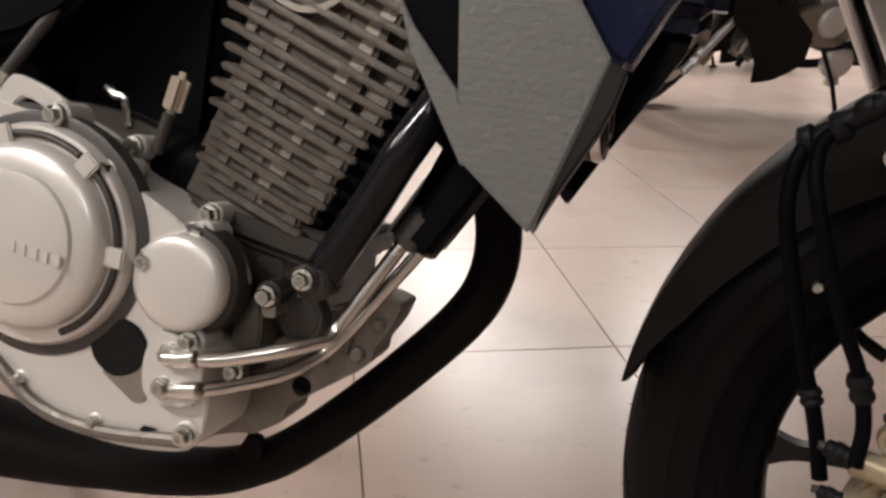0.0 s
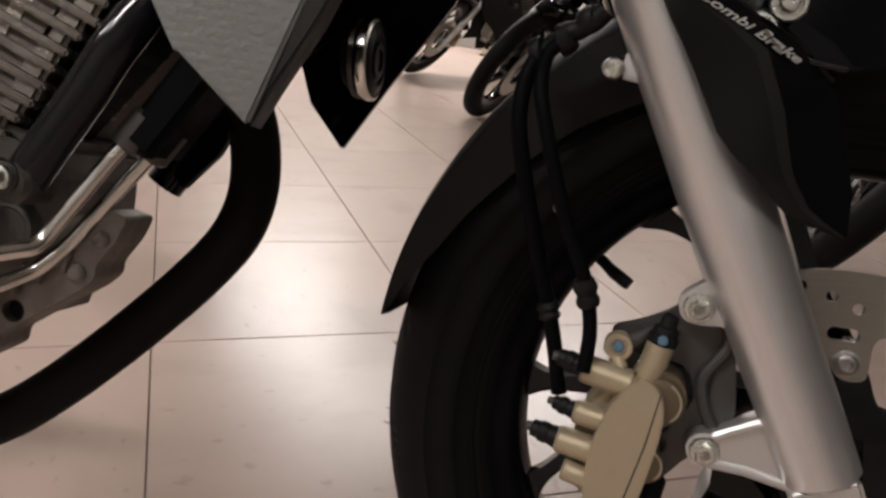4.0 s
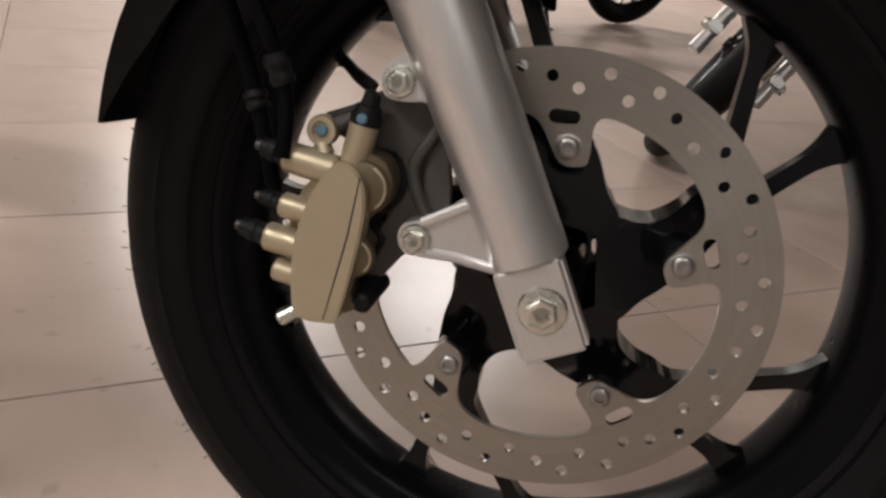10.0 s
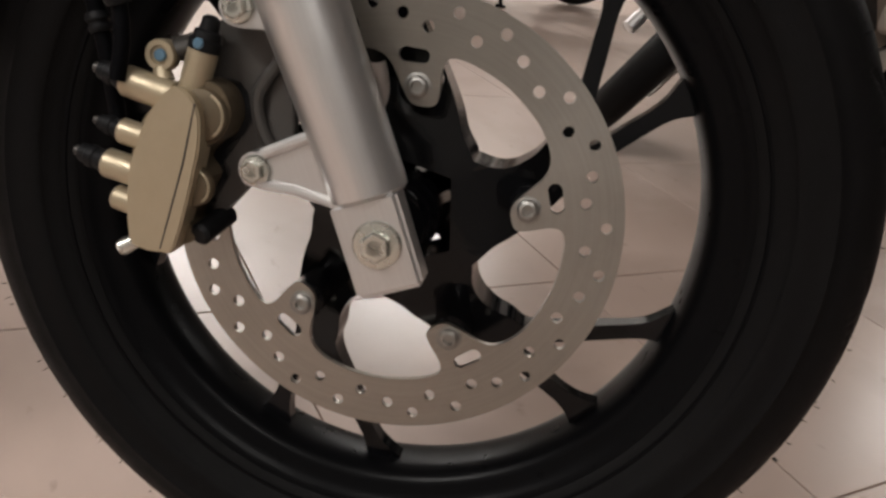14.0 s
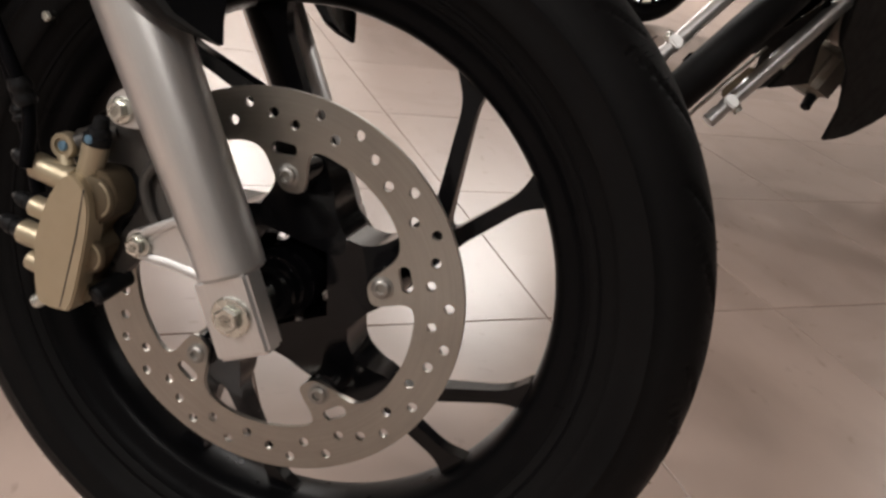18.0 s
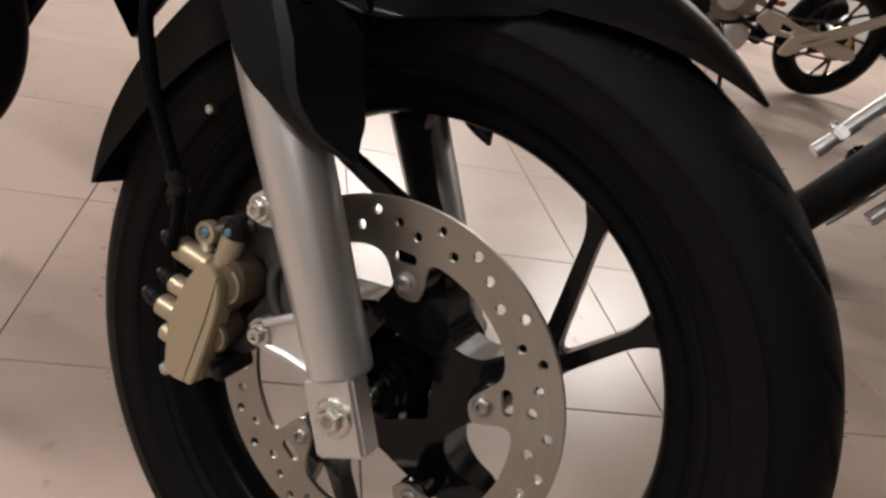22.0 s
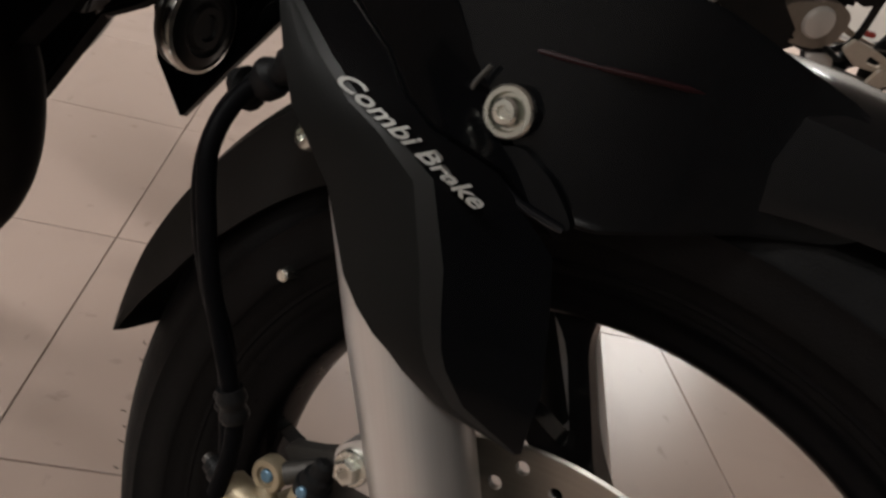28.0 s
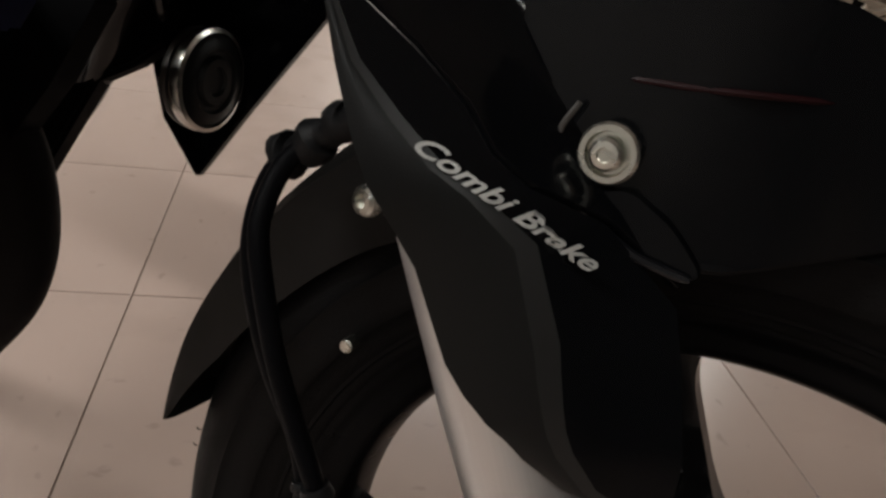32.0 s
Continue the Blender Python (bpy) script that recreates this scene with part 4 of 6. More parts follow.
fender = part("front_fender", loft(fender_rows(57.4, 113, 40, through_values([0.3110, 0.3200, 0.3260, 0.3290, 0.3300, 0.3300]), through_values([0.3095, 0.3080, 0.3085, 0.3090, 0.3095, 0.3095]),
                                               through_values([0.3080, 0.2960, 0.2820, 0.2720, 0.2640, 0.2580]), through_values([0.0030, 0.0400, 0.0560, 0.0615, 0.0640, 0.0640])), 0.0024), FENDER_PAINT, bike, "gloss black painted front fender", ML, sharp=0.5)
part("rear_fender_flap", loft(fender_rows(109, 171.8, 60, lambda t: through_values([0.3260, 0.3240, 0.3200, 0.3150, 0.3090, 0.3030])(t) - 0.0045 * max(0.0, (t - 0.93) / 0.07) ** 2.5, through_values([0.3075, 0.3075, 0.3070, 0.3060, 0.3050, 0.3020]),
                                          through_values([0.2560, 0.2600, 0.2680, 0.2730, 0.2820, 0.3000]), through_values([0.0600, 0.0600, 0.0585, 0.0570, 0.0550, 0.0515])), 0.0022), MATTE_BLACK, fender, "matte black plastic rear flap of the fender", ML, sharp=0.5)


def stay_mesh():
    """The side panel that joins the fender to the fork."""
    out = [(-0.128, 0.318), (-0.112, 0.290), (-0.106, 0.276), (-0.084, 0.258), (-0.055, 0.244), (-0.030, 0.250), (0.000, 0.262), (0.030, 0.272), (0.045, 0.290), (0.030, 0.312), (-0.010, 0.325), (-0.060, 0.334)]
    bm = plate(smooth_loop(out, 2), -0.046, -0.034, 0.002)
    bmesh.ops.triangulate(bm, faces=[f for f in bm.faces if len(f.verts) > 4])
    for v in bm.verts:
        k = min(1.0, max(0.0, (v.co.x + 0.070) / 0.095))
        v.co.y += 0.048 * k * k * (3 - 2 * k)
    return bm


part("fender_side", stay_mesh(), FENDER_PAINT, fender, "gloss black fender side panel", ML)
part("fender_side", stay_mesh(), FENDER_PAINT, fender, "", ML @ MIRROR)
# thin red bar in place of a reflection in the gloss panel
part("stripe", tube(spline([(-0.0905, -0.0447, 0.2970), (-0.068, -0.0448, 0.2995), (-0.050, -0.0399, 0.3020), (-0.030, -0.0272, 0.3045)], 4), [0.0003] + [0.0011] * 11 + [0.0003], 8), RED_REFLECTION, fender, "dark red streak for a reflection", ML)
part("fender_bolt", lathe([(0.0098, 0), (0.0098, 0.0024), (0.0090, 0.0034), (0.0072, 0.0034), (0.0066, 0.0006), (0.0056, 0.0006), (0.0052, 0.0056), (0.0042, 0.0066), (0.0024, 0.0068), (0.0021, 0.0054), (0.0002, 0.0054)], 28, axis=((-0.085, -0.0510, 0.275), -Y)), ZINC, fender, "zinc flange bolt", ML)
part("fender_stay", plate(round_corners([(-0.0935, 0.2590), (-0.0757, 0.2660), (-0.0600, 0.2590), (-0.0532, 0.2533), (-0.0477, 0.2479), (-0.0497, 0.2449), (-0.0704, 0.2474)], 0.004), -0.0515, -0.046, 0.0012), GLOSS_BLACK, fender, "gloss black folded fender stay", ML)
part("stay_lip", tube(spline([(-0.0900, -0.0520, 0.2570), (-0.0704, -0.0530, 0.2480), (-0.0600, -0.0530, 0.2462), (-0.0500, -0.0525, 0.2455)], 4), [0.0010] + [0.0016] * 11 + [0.0010], 8), FRAME_BLACK, fender, "", ML)
part("spring_clip", tube(spline([(-0.0985, -0.0505, 0.2870), (-0.1020, -0.0515, 0.2770), (-0.0995, -0.0515, 0.2660), (-0.0925, -0.0510, 0.2600)], 5), 0.0011, 8), BRACKET, fender, "dark spring clip", ML)
part("fender_bolt", lathe([(0.0062, 0), (0.0062, 0.0040), (0.0050, 0.0056), (0.0030, 0.0058), (0.0028, 0.0040), (0.0002, 0.0040)], 24, axis=((-0.167, -0.0440, 0.230), (-0.35, -1, 0))), ZINC, fender, "bright round bolt", ML)
part("reflector_spot", capped((-0.1884, -0.0035, 0.1419), (-0.1884, 0.006, 0.1419), 0.0036, 12, 0.0008), ZINC, fender, "", ML)
part("stay_tab", block((-0.148, -0.041, 0.232), (0.030, 0.006, 0.016), 0.002, Matrix.Rotation(radians(6), 4, "Y")), FORK_SILVER, fender, "", ML)

# ---- the motorcycle: chassis, engine and bodywork ----
# chassis frame: the front end is turned to the left of it about the fork's axis
MC = ML @ pose(-0.047, MID, 0.15) @ Matrix.Rotation(radians(14.5), 4, FS)
FLIP = Matrix.Diagonal((1, -1, 1, 1))

case = part("crankcase", plate(smooth_loop([(-0.735, -0.02), (-0.690, 0.020), (-0.640, 0.022), (-0.604, 0.014), (-0.572, -0.006), (-0.548, -0.016), (-0.520, -0.030), (-0.520, -0.040), (-0.545, -0.050), (-0.540, -0.082), (-0.520, -0.093), (-0.500, -0.098),
                                            (-0.492, -0.126), (-0.496, -0.158), (-0.520, -0.168), (-0.560, -0.171), (-0.592, -0.166), (-0.622, -0.150), (-0.700, -0.140), (-0.740, -0.090)], 3), -0.145, -0.085, 0.005), ENGINE_SILVER, bike, "silver painted crankcase cover", MC)
part("crankcase_body", plate(smooth_loop([(-0.735, -0.02), (-0.640, 0.030), (-0.540, 0.010), (-0.500, -0.010), (-0.478, -0.040), (-0.474, -0.080), (-0.480, -0.105), (-0.495, -0.130), (-0.520, -0.165), (-0.700, -0.150)], 3), -0.100, 0.090, 0.008), CAST_DARK, bike, "dark cast crankcase", MC)
CC = Vector((-0.615, -0.145, -0.052))
# dark ring for the shadowed gap round the clutch cover
part("clutch_seat", lathe([(0.0745, -0.010), (0.0745, 0.001), (0.0720, 0.0022), (0.0002, 0.0022)], 72, axis=(CC, -Y)), BRACKET, bike, "", MC)
clutch = part("clutch_cover", lathe([(0.0675, -0.004), (0.0675, 0.004), (0.0650, 0.0080), (0.0590, 0.0095), (0.0565, 0.0095), (0.0550, 0.0150), (0.0535, 0.0175), (0.0500, 0.0205), (0.0400, 0.0220), (0.0385, 0.0240), (0.0300, 0.0262), (0.0002, 0.0268)], 72, axis=(CC, -Y)), ENGINE_SILVER, bike, "silver round clutch cover", MC)
for a0, a1 in ((-62, -6), (4, 46), (60, 104), (118, 200)):
    pts = [CC + Vector((math.cos(radians(a)) * 0.0605, -0.0100, math.sin(radians(a)) * 0.0605)) for a in [a0 + (a1 - a0) * i / 16 for i in range(17)]]
    # raised dark bead that stands for the shade inside a groove
    part("groove", tube(pts, 0.0024, 8), CAST_DARK, clutch, "dark bead for a groove's shade", MC)
for a in (-2, 52, 110):
    p = CC + Vector((math.cos(radians(a)) * 0.060, -0.012, math.sin(radians(a)) * 0.060))
    part("rib", block(p, (0.014, 0.004, 0.012), 0.0012, Matrix.Rotation(radians(-a), 4, "Y")), ENGINE_SILVER, clutch, "", MC)
for i, w in enumerate((0.006, 0.005, 0.006, 0.005, 0.006)):
    part("raised_mark", block(CC + Vector((0.004 + i * 0.0075, -0.0268, -0.004 - i * 0.0008)), (w, 0.0010, 0.007), 0.0004), ENGINE_SILVER, clutch, "", MC)
FC = Vector((-0.5165, -0.138, -0.0625))
part("filter_cover", lathe([(0.0295, -0.010), (0.0295, 0.010), (0.0285, 0.0135), (0.0255, 0.0160), (0.0200, 0.0172), (0.0002, 0.0180)], 56, axis=(FC, -Y)), ENGINE_SILVER, bike, "silver round oil filter cover", MC)
part("filter_seat", lathe([(0.0335, -0.014), (0.0335, 0.004), (0.031, 0.006), (0.0002, 0.006)], 48, axis=(FC, -Y)), CAST_DARK, bike, "", MC)
part("inspection_hole", plate(smooth_loop([(-0.572, -0.104), (-0.560, -0.092), (-0.542, -0.095), (-0.534, -0.108), (-0.540, -0.122), (-0.556, -0.128), (-0.570, -0.119)], 3), -0.1468, -0.130, 0.001), BOOT, case, "black rubber plug", MC)
part("drain_slot", block((-0.5270, -0.146, -0.1570), (0.012, 0.004, 0.006), 0.0015), BOOT, case, "", MC)
part("lower_lip", tube(spline([(-0.640, -0.147, -0.1350), (-0.605, -0.147, -0.1580), (-0.560, -0.147, -0.1640), (-0.505, -0.147, -0.1570)], 5), 0.0045, 10), SUMP, case, "", MC)
# duller plate on the silver case: a recess's shade put into colour
part("gusset", plate(round_corners([(-0.5640, -0.1270), (-0.5312, -0.1006), (-0.5250, -0.1061), (-0.5324, -0.1392), (-0.5395, -0.1421)], 0.003), -0.1458, -0.140, 0.0008), CAST, case, "", MC)
flange = part("pipe_flange", plate(smooth_loop([(-0.526, -0.094), (-0.512, -0.093), (-0.496, -0.100), (-0.493, -0.112), (-0.498, -0.132), (-0.526, -0.134), (-0.532, -0.114)], 3), -0.1535, -0.142, 0.0012), ENGINE_SILVER, bike, "silver oil pipe flange", MC)
BOLTS = [(-0.5375, -0.1500, -0.0536), (-0.5126, -0.1380, -0.0347), (-0.4713, -0.1280, -0.0646), (-0.4824, -0.1350, -0.1113), (-0.5060, -0.1480, -0.0960), (-0.4473, -0.1341, -0.0493), (-0.5030, -0.1470, -0.1530), (-0.5720, -0.1450, -0.0060),
         (-0.5146, -0.1535, -0.1037), (-0.5167, -0.1535, -0.1243), (-0.6093, -0.1470, 0.0210), (-0.5650, -0.1470, -0.1590), (-0.6200, -0.1470, -0.1440)]
for p in BOLTS:
    size = 0.62 if p[0] < -0.55 and p[2] < -0.14 else 1.0
    part("case_bolt", hex_bolt(p, -Y, 0.0050 * size, 0.0075 * size, 1.35), ZINC, case, "zinc flange bolt", MC)
    part("bolt_boss", capped(Vector(p) + Y * 0.024, Vector(p) + Y * 0.0005, 0.0085 * size, 16, 0.0015), ENGINE_SILVER if p[0] < -0.500 else CAST_DARK, case, "", MC)
for p in ((-0.5747, -0.120, 0.0085), (-0.5161, -0.124, -0.0240)):
    ear = part("case_ear", capped(Vector(p) + Y * 0.030, p, 0.0076, 16, 0.002), ENGINE_SILVER, case, "", MC)
    part("ear_bolt", hex_bolt(p, -Y, 0.0050, 0.0075, 1.35), ZINC, ear, "zinc flange bolt", MC)
part("rib_arc", tube(spline([(-0.5135, -0.128, -0.0326), (-0.5034, -0.128, -0.0342), (-0.4935, -0.128, -0.0412), (-0.4868, -0.128, -0.0507), (-0.4831, -0.128, -0.0594)], 5), [0.0012] * 2 + [0.0022] * 17 + [0.0012] * 2, 10), CAST, case, "bright curved rib of the casting", MC)
part("bolt_ear", plate(round_corners([(-0.4779, -0.0607), (-0.4739, -0.0575), (-0.4672, -0.0610), (-0.4645, -0.0771), (-0.4726, -0.0787)], 0.003), -0.1265, -0.090, 0.0015), CAST, case, "", MC)
part("casting_rib", plate(smooth_loop([(-0.4927, -0.0737), (-0.4805, -0.0731), (-0.4795, -0.1027), (-0.4961, -0.1043), (-0.4975, -0.0885)], 3), -0.1150, -0.085, 0.004), CAST_FIN, case, "", MC)
part("top_bracket", plate(smooth_loop([(-0.672, 0.000), (-0.655, 0.037), (-0.640, 0.040), (-0.612, 0.030), (-0.602, 0.016), (-0.612, 0.006), (-0.640, 0.006)], 3), -0.138, -0.133, 0.001, [smooth_loop([(-0.650, 0.014), (-0.642, 0.028), (-0.624, 0.022), (-0.626, 0.012)], 3)]), ENGINE_SILVER, bike, "silver cable bracket", MC)
cable = part("clutch_cable", tube([(-0.700, -0.125, -0.010), (-0.6835, -0.125, 0.0180), (-0.6494, -0.122, 0.0680), (-0.620, -0.110, 0.120)], 0.0042, 12), BRACKET, bike, "grey clutch cable with metal ends", MC)
part("cable_end", capped((-0.676, -0.125, 0.0280), (-0.666, -0.1245, 0.0430), 0.0062, 14), ZINC, cable, "", MC)
sensor = part("sensor_plug", block((-0.5545, -0.112, 0.0440), (0.0132, 0.011, 0.0285), 0.0044, Matrix.Rotation(radians(13), 4, "Y"), None, 3), SENSOR, bike, "small tan plastic sensor plug", MC)
part("sensor_pin", capped((-0.5580, -0.112, 0.0320), (-0.5640, -0.112, 0.0060), 0.0040, 12), BRACKET, sensor, "", MC)
part("cable_stay", tube(spline([(-0.612, -0.100, 0.042), (-0.603, -0.104, 0.038), (-0.596, -0.104, 0.036), (-0.594, -0.100, 0.020)], 4), 0.0030, 8), ZINC, bike, "", MC)
part("starter_shape", capped((-0.575, -0.085, 0.004), (-0.520, -0.085, -0.004), 0.021, 28, 0.004), DEEP_BLACK, bike, "black starter housing", MC)

# cylinder with its cooling fins
CT = Matrix.Translation((-0.486, 0, 0.040)) @ Matrix.Rotation(radians(20.5), 4, "Y")
cyl = part("cylinder", block((0.000, -0.0185, 0.020), (0.088, 0.176, 0.196), 0.008, None, None, 3), CAST_GAP, bike, "cast aluminium finned cylinder", MC @ CT)
rng = random.Random(11)
for i in range(16):
    z = -0.056 + i * 0.0112
    t = i / 15
    front, back = 0.048 + 0.028 * t + rng.uniform(-0.002, 0.002), -0.031 - 0.044 * t - 0.003 * math.sin(i * 1.7)
    out = smooth_loop([(back, -0.100), (back + 0.012, -0.1135), (front - 0.012, -0.1135), (front, -0.100), (front - 0.004, -0.030), (0.036, 0.040), (0.024, 0.080), (back + 0.01, 0.080), (back, 0.070)], 2)
    bm = plate([(x, -y) for x, y in out], -0.0023, 0.0023, 0.0013)
    bm.transform(Matrix(((1, 0, 0, 0), (0, 0, -1, 0), (0, 1, 0, z), (0, 0, 0, 1))))
    part("fin", bm, CAST_FIN, cyl, "", MC @ CT)
    # rounded bolt columns and ties that run up through the fins
    if i < 15:
        for x, w, mat, deep in ((back + 0.016, 0.0150, CAST_FIN, 0.0025), (back + 0.036, 0.0120, CAST_FIN, 0.003), (front - 0.040, 0.0140, CAST, 0.0036), (front - 0.012, 0.0140, CAST_FIN, 0.0026), (front - 0.058, 0.0090, CAST_GAP, 0.004)):
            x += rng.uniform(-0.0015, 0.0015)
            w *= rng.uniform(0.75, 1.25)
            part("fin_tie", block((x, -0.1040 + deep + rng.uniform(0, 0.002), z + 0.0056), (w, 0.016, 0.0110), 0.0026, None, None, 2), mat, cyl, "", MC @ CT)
        # solid dark blocks that put the shade of the gaps into colour
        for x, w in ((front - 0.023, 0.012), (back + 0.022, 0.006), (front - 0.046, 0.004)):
            part("fin_pocket", block((x, -0.0960, z + 0.0056), (w * rng.uniform(0.8, 1.15), 0.008, 0.0092), 0.001), CAST_DARK, cyl, "dark block for the shade between fins", MC @ CT)
# front edges of the fins in near black: their shade is in the colour
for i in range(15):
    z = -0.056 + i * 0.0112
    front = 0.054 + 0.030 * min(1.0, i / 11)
    part("front_fin", block((front - 0.0145, -0.068, z), (0.022, 0.074, 0.0052), 0.0012), DEEP_BLACK, cyl, "fin front edge, blackened for its shade", MC @ CT)
# added black plate that closes the view between the front fins
part("fin_core", plate([(0.030, -0.062), (0.049, -0.062), (0.078, 0.058), (0.078, 0.112), (0.030, 0.112)], -0.098, -0.031, 0.002), DEEP_BLACK, cyl, "black backing plate added behind the front fins", MC @ CT)
part("head_ring", lathe([(0.027, 0.0), (0.032, 0.0), (0.033, 0.003), (0.032, 0.008), (0.028, 0.008)], 40, closed=True, axis=((-0.478, -0.106, 0.134), -Y)), CAST, cyl, "", MC)
# flat dark disc put in for the shaded opening within the ring
part("head_cap", capped((-0.478, -0.100, 0.134), (-0.478, -0.1095, 0.134), 0.0275, 32), BRACKET, cyl, "", MC)
part("cylinder_foot", block((-0.492, -0.045, -0.030), (0.106, 0.130, 0.024), 0.006, Matrix.Rotation(radians(9), 4, "Y")), CAST_DARK, cyl, "", MC)

# oil pipes, sleeve, sump
part("oil_pipe", tube(spline([(-0.5148, -0.1580, -0.1053), (-0.4989, -0.1560, -0.1033), (-0.4811, -0.1500, -0.1005), (-0.4527, -0.1380, -0.0918), (-0.4373, -0.1260, -0.0864), (-0.4324, -0.1210, -0.0844), (-0.4290, -0.1165, -0.0790), (-0.4240, -0.1140, -0.0690), (-0.4130, -0.1096, -0.0477), (-0.4013, -0.1046, -0.0250), (-0.3950, -0.1005, -0.0150)], 5), 0.0046, 16), CHROME, bike, "bright oil cooler pipe", MC)
part("oil_pipe", tube(spline([(-0.5115, -0.1550, -0.1244), (-0.4965, -0.1500, -0.1224), (-0.4791, -0.1360, -0.1189), (-0.4591, -0.1180, -0.1129), (-0.4457, -0.1000, -0.1035), (-0.4374, -0.0950, -0.0955), (-0.4270, -0.0900, -0.0810), (-0.4120, -0.0875, -0.0570), (-0.3945, -0.0854, -0.0297), (-0.3880, -0.0840, -0.0190)], 5), 0.0045, 16), CHROME, bike, "bright oil cooler pipe", MC)
for p in ((-0.508, -0.1585, -0.1048), (-0.506, -0.1545, -0.1236)):
    part("pipe_collar", capped(p, (p[0] + 0.014, p[1] - 0.0004, p[2] + 0.0034), 0.0053, 18), CHROME, flange, "", MC)
cooler = part("oil_cooler", block((-0.3635, -0.0860, 0.0280), (0.0225, 0.0480, 0.1190), 0.0040, Matrix.Rotation(radians(30), 4, "Y"), None, 3), DEEP_BLACK, bike, "black oil cooler end tank with pipe ferrules", MC)
for p in ((-0.3950, -0.1005, -0.0150), (-0.3880, -0.0840, -0.0190)):
    d = Vector((0.5, 0.0, 0.865))
    part("pipe_ferrule", capped(Vector(p) - d * 0.010, Vector(p) + d * 0.014, 0.0098, 20, 0.002), BRACKET, cooler, "dark crimped ferrule", MC)
sump = part("sump", plate(round_corners([(-0.5755, -0.1780), (-0.5239, -0.1842), (-0.5146, -0.1760), (-0.4948, -0.1695), (-0.4872, -0.1691), (-0.4663, -0.1550), (-0.4664, -0.1453), (-0.4428, -0.1272), (-0.4195, -0.1095), (-0.4123, -0.1010), (-0.4133, -0.0941), (-0.4037, -0.0781), (-0.3988, -0.0632), (-0.4120, -0.0600), (-0.4552, -0.0800), (-0.4911, -0.1141), (-0.5755, -0.1394)], 0.004), -0.088, -0.050, 0.003,
                          [ring_of(-0.4574, -0.1289, 0.0068)]), SUMP, bike, "cast aluminium sump with a bolt hole", MC)
part("sump_hole", capped((-0.4574, -0.060, -0.1289), (-0.4574, -0.080, -0.1289), 0.0075, 16), BOOT, sump, "black plug in the bolt hole", MC)
for p, r in (((-0.4120, -0.0780), 0.0050), ((-0.4230, -0.1000), 0.0055)):
    part("sump_boss", capped((p[0], -0.092, p[1]), (p[0], -0.072, p[1]), r, 14, 0.002), SUMP, sump, "", MC)
for k in range(7):
    x, z = -0.428 - 0.0135 * k, -0.092 - 0.0092 * k
    part("sump_rib", tube([(x, -0.0885, z + 0.010), (x - 0.003, -0.0900, z - 0.008)], [0.0022, 0.0028], 8), SUMP, sump, "", MC)
part("oil_seal", lathe([(0.018, 0), (0.0175, 0.003), (0.0145, 0.007), (0.0125, 0.0075), (0.0110, 0.0060), (0.0002, 0.0065)], 32, axis=((-0.4561, -0.102, -0.0787), -Y)), CAST_DARK, bike, "", MC)
part("engine_mount", capped((-0.4440, -0.1310, -0.0520), (-0.4440, -0.100, -0.0520), 0.0110, 24, 0.003), CAST_DARK, bike, "", MC)

# exhaust and frame
part("exhaust_pipe", tube(spline([(-0.4447, 0.0065, 0.0735), (-0.4106, 0.0117, 0.0574), (-0.3759, 0.0170, 0.0225), (-0.3619, 0.0212, -0.0195), (-0.3649, 0.0244, -0.0612), (-0.3873, 0.0275, -0.1013), (-0.4401, 0.0296, -0.1641), (-0.4934, 0.0307, -0.2181), (-0.5324, 0.0307, -0.2469), (-0.5808, 0.0296, -0.2660), (-0.6656, 0.0275, -0.2795), (-0.7860, 0.0200, -0.2790), (-0.9560, -0.0300, -0.2550)], 8),
                          [through_values([0.0176] * 8 + [0.0184, 0.0204, 0.0226, 0.0350, 0.0380])(i / 96) for i in range(97)], 28), EXHAUST, bike, "heat-resistant black exhaust pipe", MC)
part("exhaust_collar", capped((-0.4600, 0.0040, 0.0800), (-0.4260, 0.0095, 0.0655), 0.0290, 24, 0.004), CAST_DARK, bike, "dark cast exhaust collar", MC)
part("frame_hanger", plate([(-0.4435, -0.0530), (-0.4175, -0.0195), (-0.3860, 0.0540), (-0.3620, 0.0700), (-0.3300, 0.1000), (-0.3500, 0.1500), (-0.4300, 0.0450), (-0.4600, -0.0350)], 0.098, 0.116, 0.003), DEEP_BLACK, bike, "black frame hanger beside the engine", MC)
# added filler for the dark area above the exhaust bend, no known part
part("frame_gusset", plate(round_corners([(-0.420, 0.085), (-0.409, 0.030), (-0.402, 0.003), (-0.390, 0.000), (-0.376, -0.002), (-0.362, 0.030), (-0.345, 0.060), (-0.325, 0.110), (-0.400, 0.110)], 0.004), 0.004, 0.022, 0.003), DEEP_BLACK, bike, "black filler plate added over the exhaust bend", MC)
part("exhaust_bracket", plate([(-0.548, -0.240), (-0.536, -0.214), (-0.524, -0.216), (-0.518, -0.236)], 0.012, 0.020, 0.002), EXHAUST, bike, "", MC)
part("frame_tube", tube(spline([(-0.4410, -0.1160, -0.0520), (-0.4333, -0.1180, -0.0375), (-0.4171, -0.1180, -0.0063), (-0.4081, -0.1180, 0.0134), (-0.3992, -0.1170, 0.0327), (-0.3800, -0.1040, 0.0730), (-0.3500, -0.0700, 0.1250), (-0.3000, -0.0300, 0.2000)], 6), 0.0118, 20), FRAME_BLACK, bike, "gloss black frame tube", MC @ Matrix.Translation((-0.0035, 0, 0.0015)))
